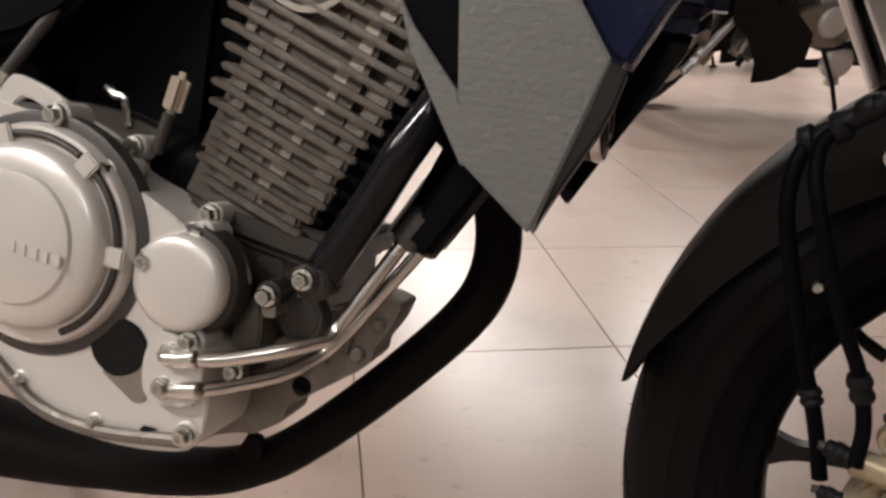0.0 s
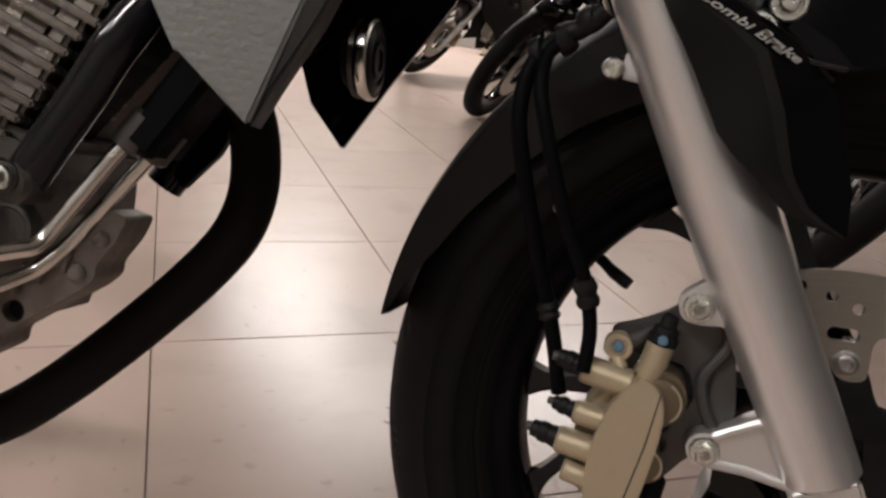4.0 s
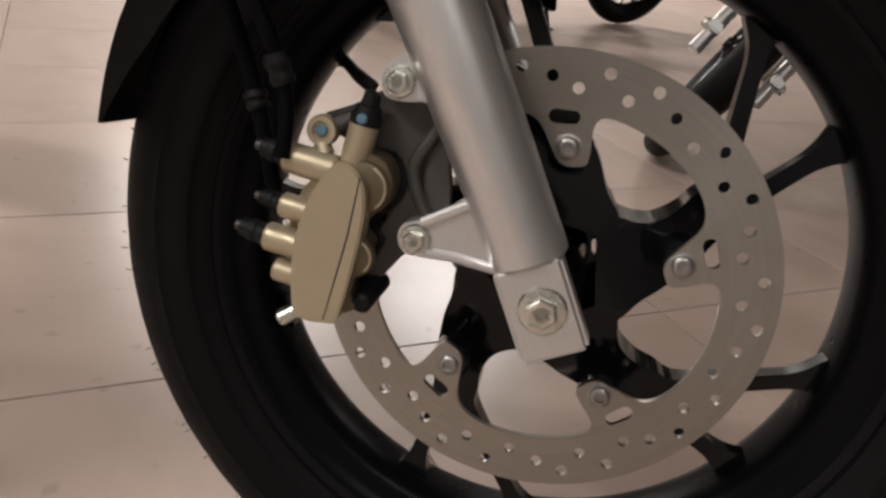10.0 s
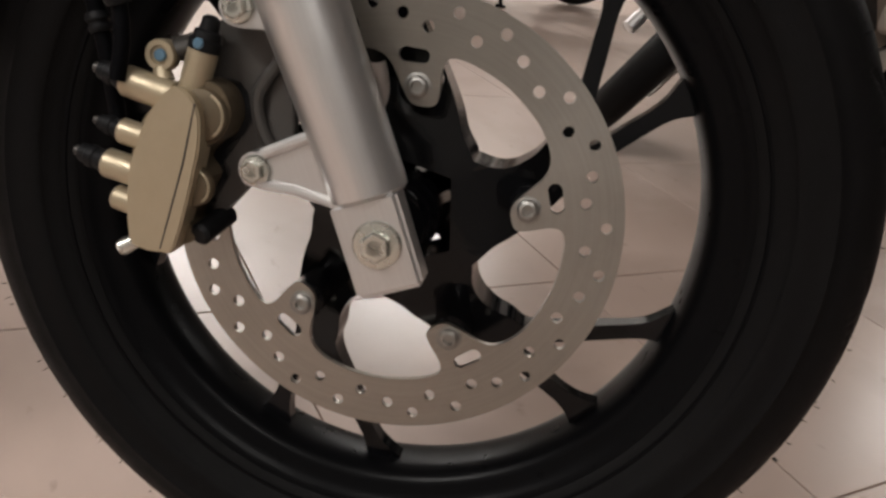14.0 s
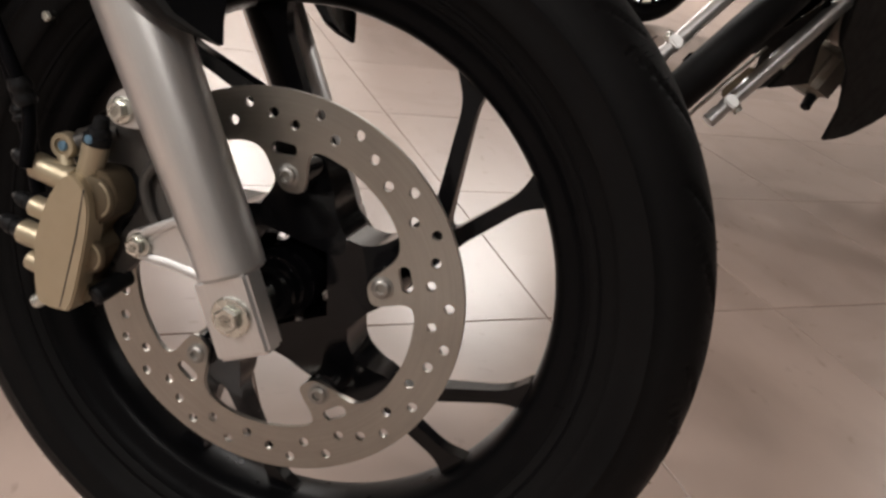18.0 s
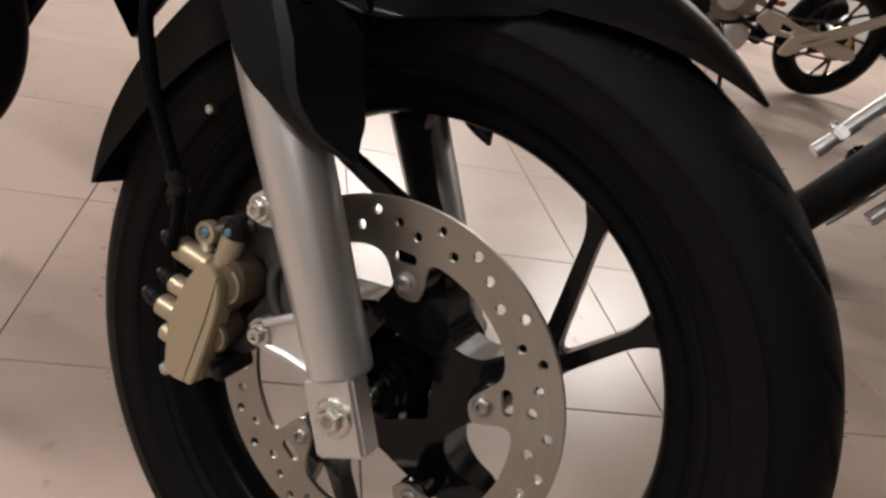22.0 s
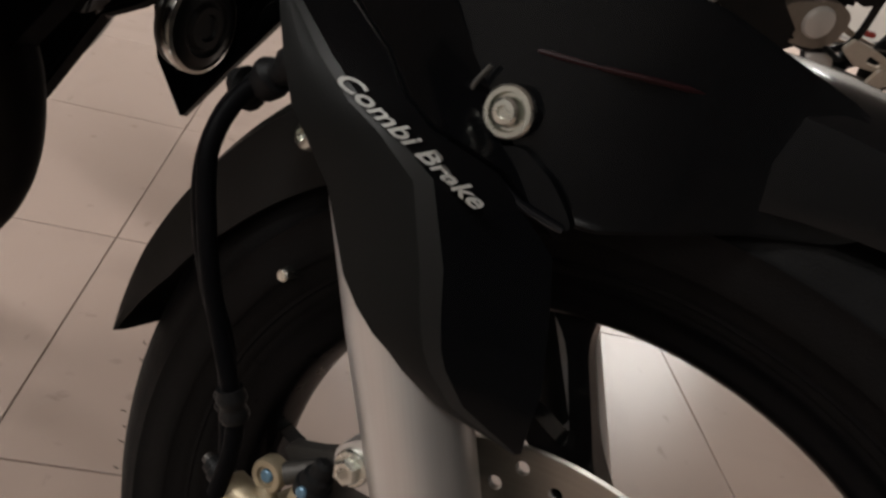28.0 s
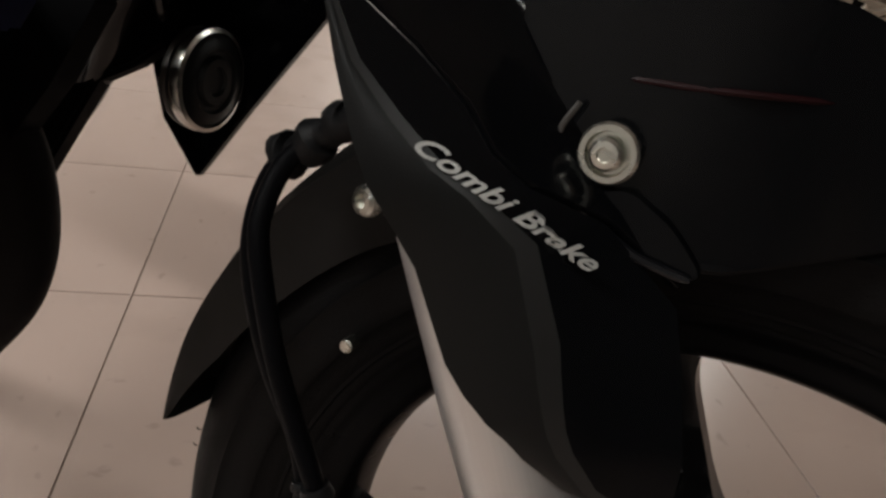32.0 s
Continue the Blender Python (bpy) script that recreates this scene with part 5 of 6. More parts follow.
part("frame_tube", tube(spline([(-0.462, 0.112, -0.052), (-0.428, 0.116, 0.012), (-0.403, 0.112, 0.056), (-0.360, 0.070, 0.120), (-0.300, 0.030, 0.200)], 6), 0.0160, 20), FRAME_BLACK, bike, "gloss black frame tube", MC)
# near-black colour stands for the shade behind the engine
part("carburettor", block((-0.605, -0.020, 0.065), (0.120, 0.110, 0.120), 0.014, None, None, 3), DEEP_BLACK, bike, "black carburettor body", MC)
part("air_box", block((-0.720, 0.0, 0.130), (0.130, 0.200, 0.220), 0.030, None, None, 3), DEEP_BLACK, bike, "matte black air box", MC)
part("side_cover", plate(smooth_loop([(-0.800, 0.060), (-0.690, 0.055), (-0.610, 0.100), (-0.580, 0.180), (-0.640, 0.260), (-0.800, 0.280)], 3), -0.125, -0.105, 0.006), DEEP_BLACK, bike, "matte black side cover", MC)
part("fuel_tank", loft([[(x, w * math.cos(radians(a)), z0 + h * math.sin(radians(a))) for a in range(-60, 241, 20)] for x, w, z0, h in ((-0.66, 0.06, 0.28, 0.05), (-0.62, 0.11, 0.28, 0.09), (-0.50, 0.135, 0.29, 0.12), (-0.38, 0.140, 0.30, 0.125), (-0.28, 0.115, 0.31, 0.10), (-0.22, 0.06, 0.31, 0.06))], closed=True, caps=True), GLOSS_BLACK, bike, "gloss black fuel tank", MC)

# shrouds either side of the tank
def shroud_mesh(thick):
    face = [(-0.395, 0.215), (-0.384, 0.140), (-0.3735, 0.068), (-0.3640, 0.0300), (-0.3235, -0.0010), (-0.2970, 0.0943), (-0.3172, 0.1213), (-0.345, 0.225)]
    bm = plate(face, -0.140, -0.140 + thick, 0.0018)
    for v in bm.verts:
        v.co.y += 0.10 * max(0.0, v.co.x + 0.345) + 0.10 * max(0.0, v.co.z - 0.14)
    return bm


shroud = part("shroud", shroud_mesh(0.006), SHROUD_GREY, bike, "grey textured plastic tank shroud ending in a point", MC)
part("shroud_edge", plate([(-0.3235, -0.0020), (-0.2990, 0.0945), (-0.2881, 0.0905), (-0.2915, 0.0729), (-0.2970, 0.0570), (-0.3141, 0.0204)], -0.1345, -0.112, 0.0015), SHROUD_EDGE, shroud, "dark shroud edge", MC)
part("shroud_inner", plate([(-0.430, 0.200), (-0.4140, 0.112), (-0.4000, 0.086), (-0.3640, 0.0280), (-0.3300, 0.0040), (-0.3300, 0.200)], -0.132, -0.122, 0.002), DEEP_BLACK, shroud, "", MC)
part("shroud_strip", plate([(-0.4160, 0.118), (-0.4030, 0.0860), (-0.3660, 0.0290), (-0.3600, 0.0330), (-0.3740, 0.0680), (-0.4030, 0.0990)], -0.1375, -0.130, 0.001), SHROUD_GREY, shroud, "", MC)
part("shroud_upper", plate([(-0.2990, 0.0950), (-0.3200, 0.1220), (-0.350, 0.225), (-0.250, 0.225), (-0.262, 0.150), (-0.2885, 0.0915)], -0.130, -0.085, 0.004), BLUE_PAINT, shroud, "dark blue painted upper shroud", MC)
left = part("shroud", plate([(-0.400, 0.215), (-0.372, 0.075), (-0.3560, 0.0380), (-0.3230, 0.0040), (-0.2940, 0.060), (-0.2500, 0.140), (-0.2300, 0.215)], -0.1400, -0.1300, 0.0018), GLOSS_BLACK, bike, "black plastic tank shroud ending in a point", MC @ FLIP)
part("shroud_upper", block((-0.310, -0.110, 0.215), (0.17, 0.050, 0.12), 0.02, None, None, 3), BLUE_PAINT, left, "", MC @ FLIP)

# horn
HP, HD = Vector((-0.3045, 0.0886, 0.0761)), Vector((0.975, -0.14, 0.06)).normalized()
horn = part("horn", lathe([(0.0002, -0.018), (0.022, -0.018), (0.028, -0.011), (0.0295, -0.006), (0.0295, 0.0)], 48, axis=(HP, HD)), DEEP_BLACK, bike, "round black horn with a bright rim", MC)
part("horn_rim", lathe([(0.0295, -0.0035), (0.0316, -0.0035), (0.0324, 0.0), (0.0318, 0.0035), (0.0292, 0.0045)], 56, closed=True, axis=(HP, HD)), CHROME, horn, "bright metal rim", MC)
part("horn_back_rim", lathe([(0.0280, -0.0100), (0.0306, -0.0100), (0.0310, -0.0082), (0.0306, -0.0064), (0.0280, -0.0064)], 56, closed=True, axis=(HP, HD)), BRACKET, horn, "dull second rim", MC)
part("horn_face", lathe([(0.0294, 0.002), (0.0262, 0.0052), (0.0200, 0.0066), (0.0182, 0.0044), (0.0160, 0.0044), (0.0138, 0.0074), (0.0092, 0.0074), (0.0078, 0.0052), (0.0002, 0.0054)], 48, axis=(HP, HD)), SATIN_BLACK, horn, "black ringed horn face", MC)
part("horn_stay", tube([HP - HD * 0.018, HP - HD * 0.035 + Vector((-0.01, 0.01, 0.03)), Vector((-0.32, 0.02, 0.17))], 0.006, 10), FRAME_BLACK, horn, "", MC)

# steering head, clamps and rest of the machine
part("steering_head", tube([(-0.110, 0.0, 0.130), (-0.185, 0.0, 0.285)], 0.032, 28), FRAME_BLACK, bike, "black steering head", MC)
part("lower_clamp", block(fork_at(0.425, -0.01, -0.0955), (0.070, 0.230, 0.034), 0.010, Matrix((FQ, Y, FS)).transposed().to_4x4(), None, 3), FRAME_BLACK, bike, "black lower fork clamp", ML)
for mm in (ML, ML @ MIRROR):
    part("fork_tube", tube([fork_at(0.42), fork_at(0.70)], 0.0175, 24), CHROME, leg if mm is ML else leg2, "bright upper fork tube", mm)
part("front_cowl", loft([[fork_at(s, a0 + 0.05 * math.cos(radians(t)), -0.0955 + w * math.sin(radians(t))) for t in range(-90, 91, 15)] for s, a0, w in ((0.46, 0.05, 0.05), (0.50, 0.07, 0.085), (0.58, 0.08, 0.095), (0.64, 0.06, 0.07))], 0.003), GLOSS_BLACK, bike, "gloss black front cowl", ML)
part("handlebar", tube(spline([fork_at(0.74, -0.16, 0.22), fork_at(0.74, -0.09, 0.12), fork_at(0.72, -0.02, 0.0), fork_at(0.71, 0.0, -0.0955), fork_at(0.72, -0.02, -0.19), fork_at(0.74, -0.09, -0.31), fork_at(0.74, -0.16, -0.41)], 6), 0.011, 14), FRAME_BLACK, bike, "black handlebar", ML)
seat = loft([[(x, w * math.cos(radians(a)), z + h * math.sin(radians(a))) for a in range(0, 360, 24)] for x, w, z, h in ((-0.66, 0.07, 0.30, 0.03), (-0.80, 0.12, 0.29, 0.04), (-1.00, 0.13, 0.31, 0.045), (-1.22, 0.09, 0.36, 0.035))], closed=True, caps=True)
part("seat", seat, MATTE_BLACK, bike, "black seat", MC)
rear = part("rear_wheel", hub_mesh(), WHEEL_BLACK, bike, "black cast rear wheel", MC @ pose(-1.285, -MID, -0.222))
part("tyre", tyre_mesh(160, False), RUBBER, rear, "", MC @ pose(-1.285, -MID, -0.222))
part("rim", rim_mesh(72), WHEEL_BLACK, rear, "", MC @ pose(-1.285, -MID, -0.222))
for k in range(5):
    part("spoke", spoke_mesh(), WHEEL_BLACK, rear, "", MC @ pose(-1.285, -MID, -0.222) @ Matrix.Rotation(radians(-72 * k), 4, "Y"))
for sy in (-1, 1):
    part("swing_arm", block((-1.02, sy * 0.095, -0.150), (0.56, 0.028, 0.05), 0.008, Matrix.Rotation(radians(-4), 4, "Y")), FRAME_BLACK, bike, "black swing arm", MC)
part("silencer", tube([(-0.93, -0.025, -0.260), (-1.00, -0.08, -0.235), (-1.36, -0.16, -0.12), (-1.40, -0.16, -0.11)], [0.036, 0.045, 0.052, 0.046], 28), EXHAUST, bike, "black silencer", MC)
part("side_stand", tube([(-0.80, 0.09, -0.17), (-0.90, 0.262, -0.436)], 0.010, 12), FRAME_BLACK, bike, "black side stand", MC)

# ---- motorcycles parked across the aisle ----
def parked_motorcycle(m, label, steer, paint, arm_mat, fork_mat, cowl_mat, chassis=None, rear_z=-0.222):
    """A second machine, built from its front wheel backward; m places its wheel frame."""
    root = empty("motorcycle", m @ pose(0, MID, -0.2995), label, "motorcycle", "motorcycles parked across the aisle")
    mc = ML @ pose(-0.047, MID, 0.15) @ Matrix.Rotation(radians(steer), 4, FS) if chassis is None else root.matrix_basis.inverted() @ chassis

    slim = pose(0, MID, 0) @ Matrix.Diagonal((0.97, 0.74, 0.97, 1)) @ pose(0, -MID, 0)

    def wheel_at(name, mm, text):
        mm = mm @ slim
        w = part(name, hub_mesh(), WHEEL_BLACK, root, text, mm)
        part("tyre", tyre_mesh(180, False), RUBBER, w, "", mm)
        part("rim", rim_mesh(72), WHEEL_BLACK, w, "", mm)
        for k in range(5):
            part("spoke", spoke_mesh(), WHEEL_BLACK, w, "", mm @ Matrix.Rotation(radians(-(SPOKE0 + 72 * k)), 4, "Y"))
        return w

    wheel_at("front_wheel", ML, "black cast front wheel")
    rear_m = mc @ pose(-1.285, -MID, rear_z)
    rw = wheel_at("rear_wheel", rear_m, "black cast rear wheel")
    part("brake_disc", lathe([(0.070, 0.0), (0.132, 0.0), (0.132, 0.004), (0.070, 0.004)], 56, closed=True), STEEL, root, "", ML @ MIRROR)
    part("sprocket", lathe([(0.050, 0.097), (0.080, 0.097), (0.080, 0.103), (0.050, 0.103)], 40, closed=True), GOLD_FORK, rw, "gold rear sprocket", rear_m)
    chain = spline([(0.0, 0.100, 0.085), (-0.080, 0.100, 0.0), (0.0, 0.100, -0.085), (0.50, 0.100, -0.045), (0.53, 0.100, 0.0), (0.50, 0.100, 0.045), (0.0, 0.100, 0.085)], 6)
    part("chain", tube(chain, 0.006, 8), BRACKET, root, "drive chain", rear_m)
    for mm in (ML, ML @ MIRROR):
        fl = part("fork_leg", tube([slim_at(q) for q in (-0.064, -0.062, -0.030, -0.028, -0.012, -0.010, 0.15, 0.36)], [0.0140, 0.0165, 0.0165, 0.0150, 0.0150, 0.0170, 0.0178, 0.0178], 24), fork_mat, root, "bright fork leg", mm)
        part("axle_clamp", block(slim_at(-0.002), (0.062, 0.032, 0.022), 0.004, Matrix((FQ, -Y, FS)).transposed().to_4x4()), fork_mat, fl, "", mm)
        part("axle_nut", hex_bolt(slim_at(0.0) - Y * 0.018, -Y, 0.010, 0.012, 1.3), ZINC, fl, "", mm)
        part("fork_tube", tube([slim_at(0.36), slim_at(0.70)], 0.0155, 18), CHROME, fl, "", mm)
    part("caliper", block((-0.118, -0.030, 0.02), (0.036, 0.045, 0.090), 0.006), GOLD, root, "gold brake caliper", ML @ MIRROR)
    part("front_fender", loft(fender_rows(62, 150, 24, through_values([0.312, 0.326, 0.330, 0.328, 0.315]), through_values([0.306, 0.309, 0.309, 0.308, 0.304]), through_values([0.302, 0.280, 0.262, 0.270, 0.300]), through_values([0.02, 0.055, 0.062, 0.060, 0.050])), 0.0024), paint, root, "gloss black front fender", ML)
    part("lower_clamp", block(fork_at(0.425, -0.01, -0.0955), (0.070, 0.230, 0.034), 0.010, Matrix((FQ, Y, FS)).transposed().to_4x4()), FRAME_BLACK, root, "", ML)
    part("headlight", lathe([(0.02, -0.06), (0.075, -0.03), (0.085, 0.02), (0.078, 0.035), (0.0002, 0.045)], 32, axis=(fork_at(0.56, 0.09, -0.0955), FQ)), GLOSS_BLACK, root, "", ML)
    part("handlebar", tube(spline([fork_at(0.74, -0.16, 0.22), fork_at(0.74, -0.09, 0.12), fork_at(0.72, -0.02, 0.0), fork_at(0.71, 0.0, -0.0955), fork_at(0.72, -0.02, -0.19), fork_at(0.74, -0.09, -0.31), fork_at(0.74, -0.16, -0.41)], 5), 0.011, 12), FRAME_BLACK, root, "", ML)
    # chassis
    part("crankcase", plate(smooth_loop([(-0.735, -0.02), (-0.640, 0.030), (-0.540, 0.010), (-0.470, -0.010), (-0.425, -0.060), (-0.440, -0.105), (-0.520, -0.165), (-0.700, -0.150)], 3), -0.120, 0.120, 0.010), CAST, root, "grey cast engine case", mc)
    for sy in (-1, 1):
        part("side_case", lathe([(0.066, -0.004), (0.066, 0.010), (0.058, 0.022), (0.040, 0.028), (0.0002, 0.030)], 40, axis=((-0.605, 0.118 * sy, -0.060), Y * sy)), ENGINE_SILVER, root, "silver round engine cover", mc)
    cy = part("cylinder", block((-0.486, 0.0, 0.050), (0.090, 0.140, 0.170), 0.010, Matrix.Rotation(radians(14), 4, "Y")), CAST_DARK, root, "finned cylinder", mc)
    for i in range(9):
        part("fin", block((-0.486 + (i - 4) * 0.0045, 0.0, 0.050 + (i - 4) * 0.018), (0.118, 0.172, 0.004), 0.001, Matrix.Rotation(radians(14), 4, "Y")), CAST, cy, "", mc)
    part("exhaust_pipe", tube(spline([(-0.430, -0.02, 0.060), (-0.370, -0.010, 0.010), (-0.3600, -0.003, -0.0640), (-0.4300, 0.002, -0.1590), (-0.5150, 0.003, -0.2380), (-0.640, 0.0, -0.2720), (-0.950, -0.05, -0.2600)], 6), 0.020, 16), EXHAUST, root, "", mc)
    part("silencer", tube([(-0.93, -0.05, -0.262), (-1.00, -0.12, -0.235), (-1.36, -0.17, -0.10), (-1.40, -0.17, -0.09)], [0.036, 0.045, 0.052, 0.046], 24), EXHAUST, root, "black silencer", mc)
    for sy in (-1, 1):
        part("frame_tube", tube(spline([(-0.300, 0.030 * sy, 0.200), (-0.383, 0.110 * sy, 0.046), (-0.440, 0.115 * sy, -0.060), (-0.600, 0.10 * sy, -0.170), (-0.800, 0.10 * sy, -0.120), (-0.820, 0.10 * sy, 0.10)], 5), 0.016, 14), FRAME_BLACK, root, "", mc)
        part("shroud", plate([(-0.400, 0.215), (-0.372, 0.075), (-0.3560, 0.0380), (-0.3230, 0.0040), (-0.2940, 0.060), (-0.2500, 0.140), (-0.2300, 0.215)], 0.130 * sy, 0.140 * sy, 0.0015), cowl_mat, root, "pointed tank shroud", mc)
        part("belly_cowl", plate([(-0.297, -0.318), (-0.345, -0.314), (-0.395, -0.303), (-0.459, -0.272), (-0.517, -0.233), (-0.522, -0.184), (-0.521, -0.105), (-0.420, -0.020), (-0.278, 0.060), (-0.106, 0.050), (-0.142, -0.066), (-0.225, -0.132), (-0.286, -0.230)] if chassis else
                                 [(-0.640, -0.100), (-0.520, -0.060), (-0.420, -0.020), (-0.390, -0.060), (-0.440, -0.130), (-0.430, -0.200), (-0.520, -0.170), (-0.560, -0.215), (-0.640, -0.190)], 0.128 * sy, 0.138 * sy, 0.0015), MATTE_BLACK, root, "jagged black belly cowl", mc)
        if chassis:
            part("radiator_cowl", plate([(-0.061, -0.208), (-0.194, -0.193), (-0.162, -0.101), (-0.170, -0.032), (-0.110, 0.000), (-0.104, -0.139)], 0.076 * sy, 0.086 * sy, 0.0015), MATTE_BLACK, root, "pointed black radiator cowl", mc)
        part("swing_arm", plate([(-0.770, -0.135), (-0.800, -0.085), (-0.900, -0.100), (-1.000, -0.130), (-1.330, -0.190), (-1.345, -0.225), (-1.300, -0.245), (-1.000, -0.190), (-0.860, -0.185)], 0.106 * sy, 0.132 * sy, 0.004,
                                 [[(-0.900, -0.130), (-0.980, -0.150), (-0.970, -0.168), (-0.900, -0.160)]]), arm_mat, root, "swing arm", mc)
        part("foot_peg", capped((-0.700, 0.11 * sy, -0.150), (-0.700, 0.24 * sy, -0.145), 0.012, 14), BOOT, root, "", mc)
        part("side_cover", plate(smooth_loop([(-0.800, 0.060), (-0.690, 0.055), (-0.610, 0.100), (-0.580, 0.180), (-0.640, 0.260), (-0.800, 0.280)], 2), 0.105 * sy, 0.125 * sy, 0.004), MATTE_BLACK, root, "", mc)
    part("foot_bracket", plate(round_corners([(-0.930, -0.260), (-0.960, -0.170), (-1.050, -0.150), (-1.200, -0.090), (-1.380, 0.010), (-1.390, -0.030), (-1.220, -0.130), (-1.060, -0.200), (-0.980, -0.260)], 0.02), 0.136, 0.158, 0.004, [round_corners([(-1.00, -0.20), (-1.04, -0.175), (-1.16, -0.125), (-1.06, -0.185)], 0.008)]), arm_mat, root, "cast foot bracket", mc)
    part("air_box", block((-0.700, 0.0, 0.130), (0.160, 0.180, 0.220), 0.030), MATTE_BLACK, root, "", mc)
    part("fuel_tank", loft([[(x, w * math.cos(radians(a)), z0 + h * math.sin(radians(a))) for a in range(-60, 241, 20)] for x, w, z0, h in ((-0.66, 0.06, 0.28, 0.05), (-0.62, 0.11, 0.28, 0.09), (-0.50, 0.135, 0.29, 0.12), (-0.38, 0.140, 0.30, 0.125), (-0.28, 0.100, 0.31, 0.10), (-0.22, 0.06, 0.31, 0.06))], closed=True, caps=True), paint, root, "glossy fuel tank", mc)
    part("seat", loft([[(x, w * math.cos(radians(a)), z + h * math.sin(radians(a))) for a in range(0, 360, 24)] for x, w, z, h in ((-0.66, 0.07, 0.30, 0.03), (-0.80, 0.12, 0.29, 0.04), (-1.00, 0.13, 0.31, 0.045), (-1.22, 0.09, 0.36, 0.035))], closed=True, caps=True), MATTE_BLACK, root, "black seat", mc)
    part("rear_fender", loft([[(-1.285 + r * math.cos(radians(t)), y, -0.222 + r * math.sin(radians(t))) for y, r in ((-0.08, 0.30), (-0.07, 0.325), (0.0, 0.335), (0.07, 0.325), (0.08, 0.30))] for t in range(40, 181, 10)], 0.003), MATTE_BLACK, root, "", mc)
    part("tail_light", block((-1.36, 0.0, 0.335), (0.05, 0.10, 0.03), 0.01), TAIL_RED, root, "red tail light", mc)
    part("red_reservoir", block((-0.86, 0.10, -0.055), (0.05, 0.03, 0.024), 0.006), TAIL_RED, root, "small red plastic part", mc)
    if chassis:
        part("engine_front", block((-0.305, 0.015, -0.185), (0.110, 0.120, 0.130), 0.022, Matrix.Rotation(radians(-20), 4, "Y"), None, 3), CAST, root, "grey cast front of the engine", mc)
        part("oil_plug", capped((-0.275, 0.060, -0.235), (-0.250, 0.075, -0.262), 0.013, 14, 0.003), BOOT, root, "", mc)
        part("engine_cover", lathe([(0.075, -0.02), (0.075, 0.004), (0.066, 0.016), (0.045, 0.024), (0.0002, 0.027)], 36, axis=((-0.715, 0.095, -0.235), Y)), ENGINE_SILVER, root, "silver engine cover", mc)
        part("stand_bracket", block((-0.690, 0.125, -0.310), (0.060, 0.040, 0.040), 0.008), ZINC, root, "", mc)
    st = part("side_stand", tube([(-0.62, 0.09, -0.17), (-0.66, 0.17, -0.30), (-0.645, 0.285, -0.425)] if chassis else [(-0.62, 0.09, -0.17), (-0.70, 0.262, -0.436)], 0.010, 10), FRAME_BLACK, root, "black side stand", mc)
    part("stand_foot", block((-0.640, 0.290, -0.424) if chassis else (-0.705, 0.268, -0.440), (0.05, 0.02, 0.012), 0.003), FRAME_BLACK, st, "", mc)
    return root


def slim_at(q):
    """A place along the slim fork leg of the parked machines."""
    return fork_at(q, 0.0, -0.0055)


def frame_of(centre, axis, ahead):
    """A wheel frame from the wheel's middle, its axle's direction to the left and its heading."""
    a = Vector(axis).normalized()
    up = Vector(ahead).cross(a).normalized()
    up = up if up.z > 0 else -up
    x = a.cross(up)
    return Matrix.Translation(Vector(centre) - a * MID) @ Matrix((x, a, up)).transposed().to_4x4()


near_m = frame_of((0.3384, 1.4038, 0.261), (0.8471, -0.1646, -0.5054), (-0.1908, -0.9816, 0.0))
ahead = Vector((-0.70, -0.714, 0.0)).normalized()
to_left = Vector((-ahead.y, ahead.x, 0)) * math.cos(radians(9)) - Z * math.sin(radians(9))
near_c = Matrix.Translation((0.417, 1.464, 0.47)) @ Matrix((ahead, to_left, ahead.cross(to_left))).transposed().to_4x4()
near_bike = parked_motorcycle(near_m, "black motorcycle with silver fork legs, front wheel turned and leaning", 0.0, GLOSS_BLACK, FRAME_BLACK, FORK_SILVER, GLOSS_BLACK, near_c, -0.185)
copy_thing(near_bike, Matrix.Translation((-1.925, 2.675, 0)) @ near_bike.matrix_basis)
mid_m = frame_of((-0.838, 2.900, 0.261), (0.8471, -0.1646, -0.5054), (-0.1908, -0.9816, 0.0))
ahead = Vector((-0.771, -0.637, 0.0)).normalized()
to_left = Vector((-ahead.y, ahead.x, 0)) * math.cos(radians(9)) - Z * math.sin(radians(9))
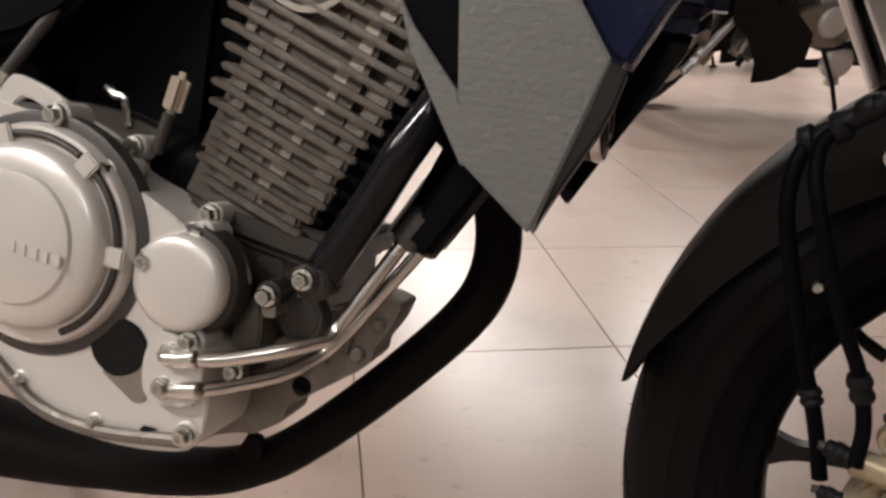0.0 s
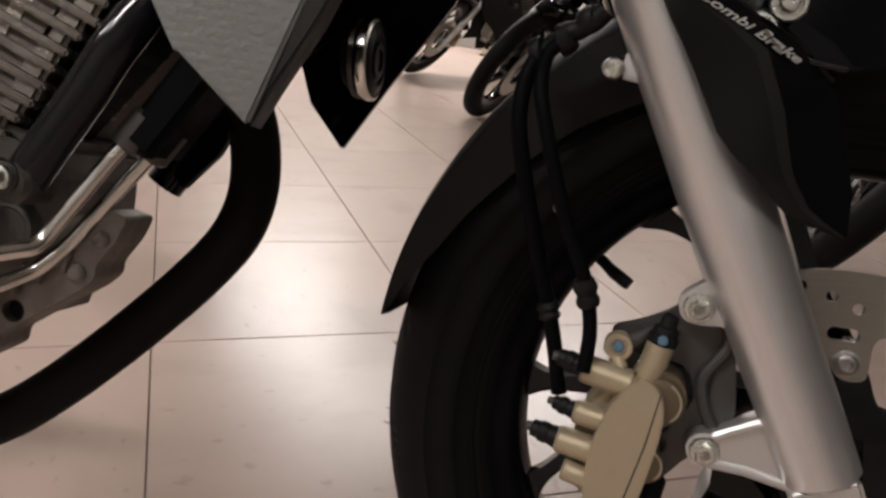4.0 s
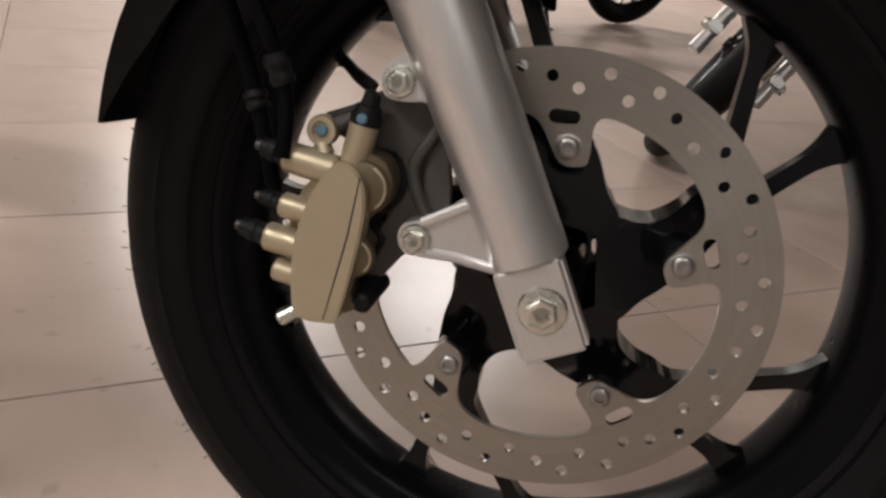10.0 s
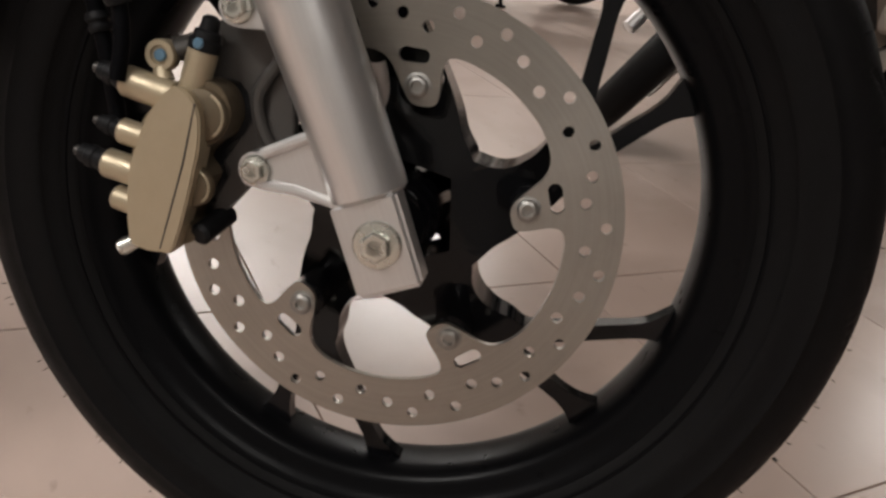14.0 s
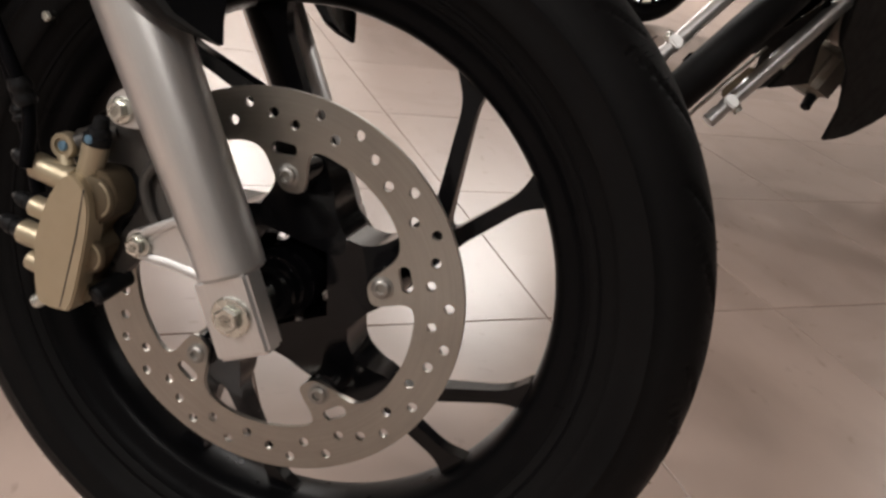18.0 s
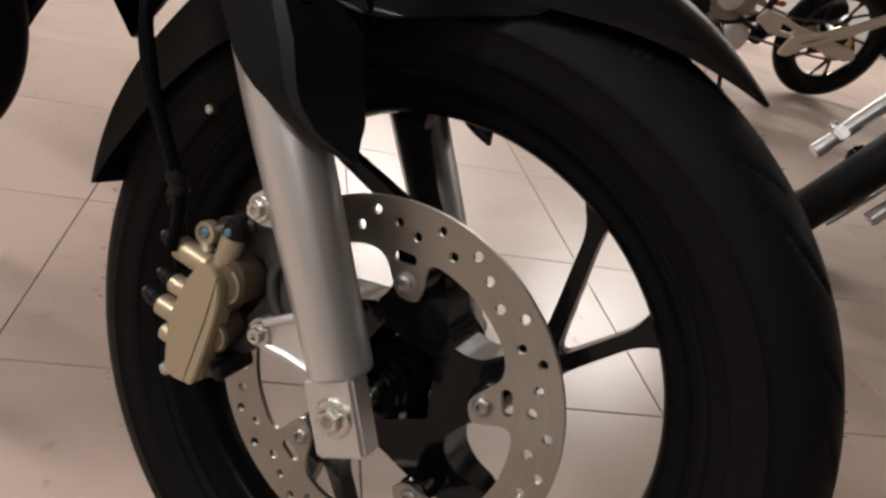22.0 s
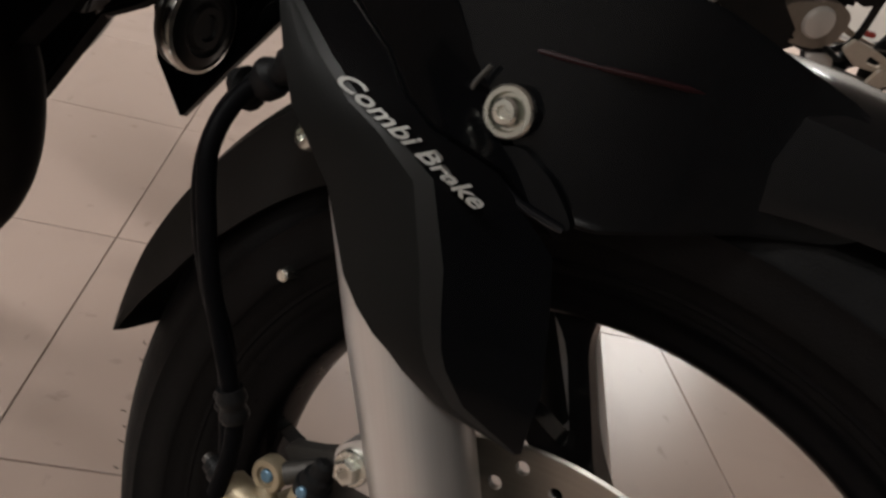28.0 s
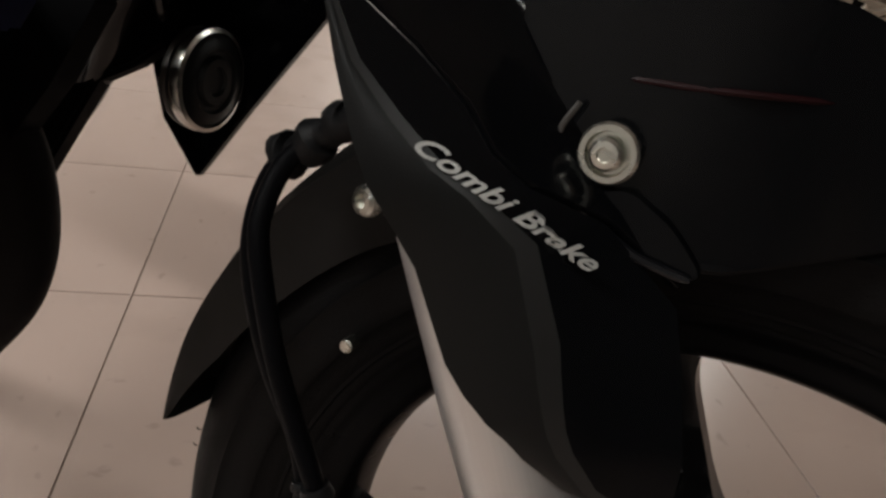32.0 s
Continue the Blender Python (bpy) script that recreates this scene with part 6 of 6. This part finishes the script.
mid_c = Matrix.Translation(Vector((-0.838, 2.900, 0.47)) - ahead * 0.02) @ Matrix((ahead, to_left, ahead.cross(to_left))).transposed().to_4x4()
parked_motorcycle(mid_m, "black motorcycle with cream swing arm, front wheel turned and leaning", 0.0, GLOSS_BLACK, TAN, FORK_SILVER, GLOSS_BLACK, mid_c, -0.185)

# ---- display panel among the parked machines ----
stand = empty("display_panel", pose(-1.73, 6.10, 0, 0, 0, 14), "tan upright display panel standing among parked motorcycles", "display panel")
part("panel", plate([(-0.055, 0.0), (0.060, 0.0), (0.150, 0.75), (-0.110, 0.75)], -0.012, 0.012, 0.003), TAN, stand)
part("side_fold", plate([(0.060, 0.0), (0.085, 0.0), (0.200, 0.75), (0.150, 0.75)], 0.006, 0.030, 0.003), BROWN, stand, "brown folded side")
part("foot", block((0.0, 0.0, 0.006), (0.16, 0.12, 0.012), 0.003), BROWN, stand)

# ---- floor tiles ----
TS, GAP, TURN, TX, TY = 0.4509, 0.0022, 36.19, -0.5498, 0.0677
tile_me = None
far = bmesh.new()
cs, sn = math.cos(radians(TURN)), math.sin(radians(TURN))
for i in range(-24, 25):
    for j in range(-24, 25):
        a, b = (i + 0.5) * TS, (j + 0.5) * TS
        px, py = TX + a * cs - b * sn, TY + a * sn + b * cs
        if not (x0 - 0.33 < px < x1 + 0.33 and y0 - 0.33 < py < y1 + 0.33):
            continue
        near = math.hypot(px + 0.3, py - 1.4) < 3.3
        if near:
            if tile_me is None:
                ob = part("tile", block((0, 0, -0.004), (TS - GAP, TS - GAP, 0.008), 0.0006, seg=1), TILE, floor_bed)
                tile_me = ob.data
            else:
                ob = new("tile", tile_me)
                ob.parent = floor_bed
            ob.matrix_parent_inverse = floor_bed.matrix_basis.inverted()
            ob.matrix_basis = pose(px, py, 0, 0, 0, TURN + 90 * ((i * 7 + j * 3) % 4))
        else:
            block((px, py, -0.004), (TS - GAP, TS - GAP, 0.008), 0.0, Matrix.Rotation(radians(TURN), 4, "Z"), far)
ob = part("far_tiles", far, TILE, floor_bed)
ob.matrix_parent_inverse = floor_bed.matrix_basis.inverted()
ob["kind"] = "stuff"
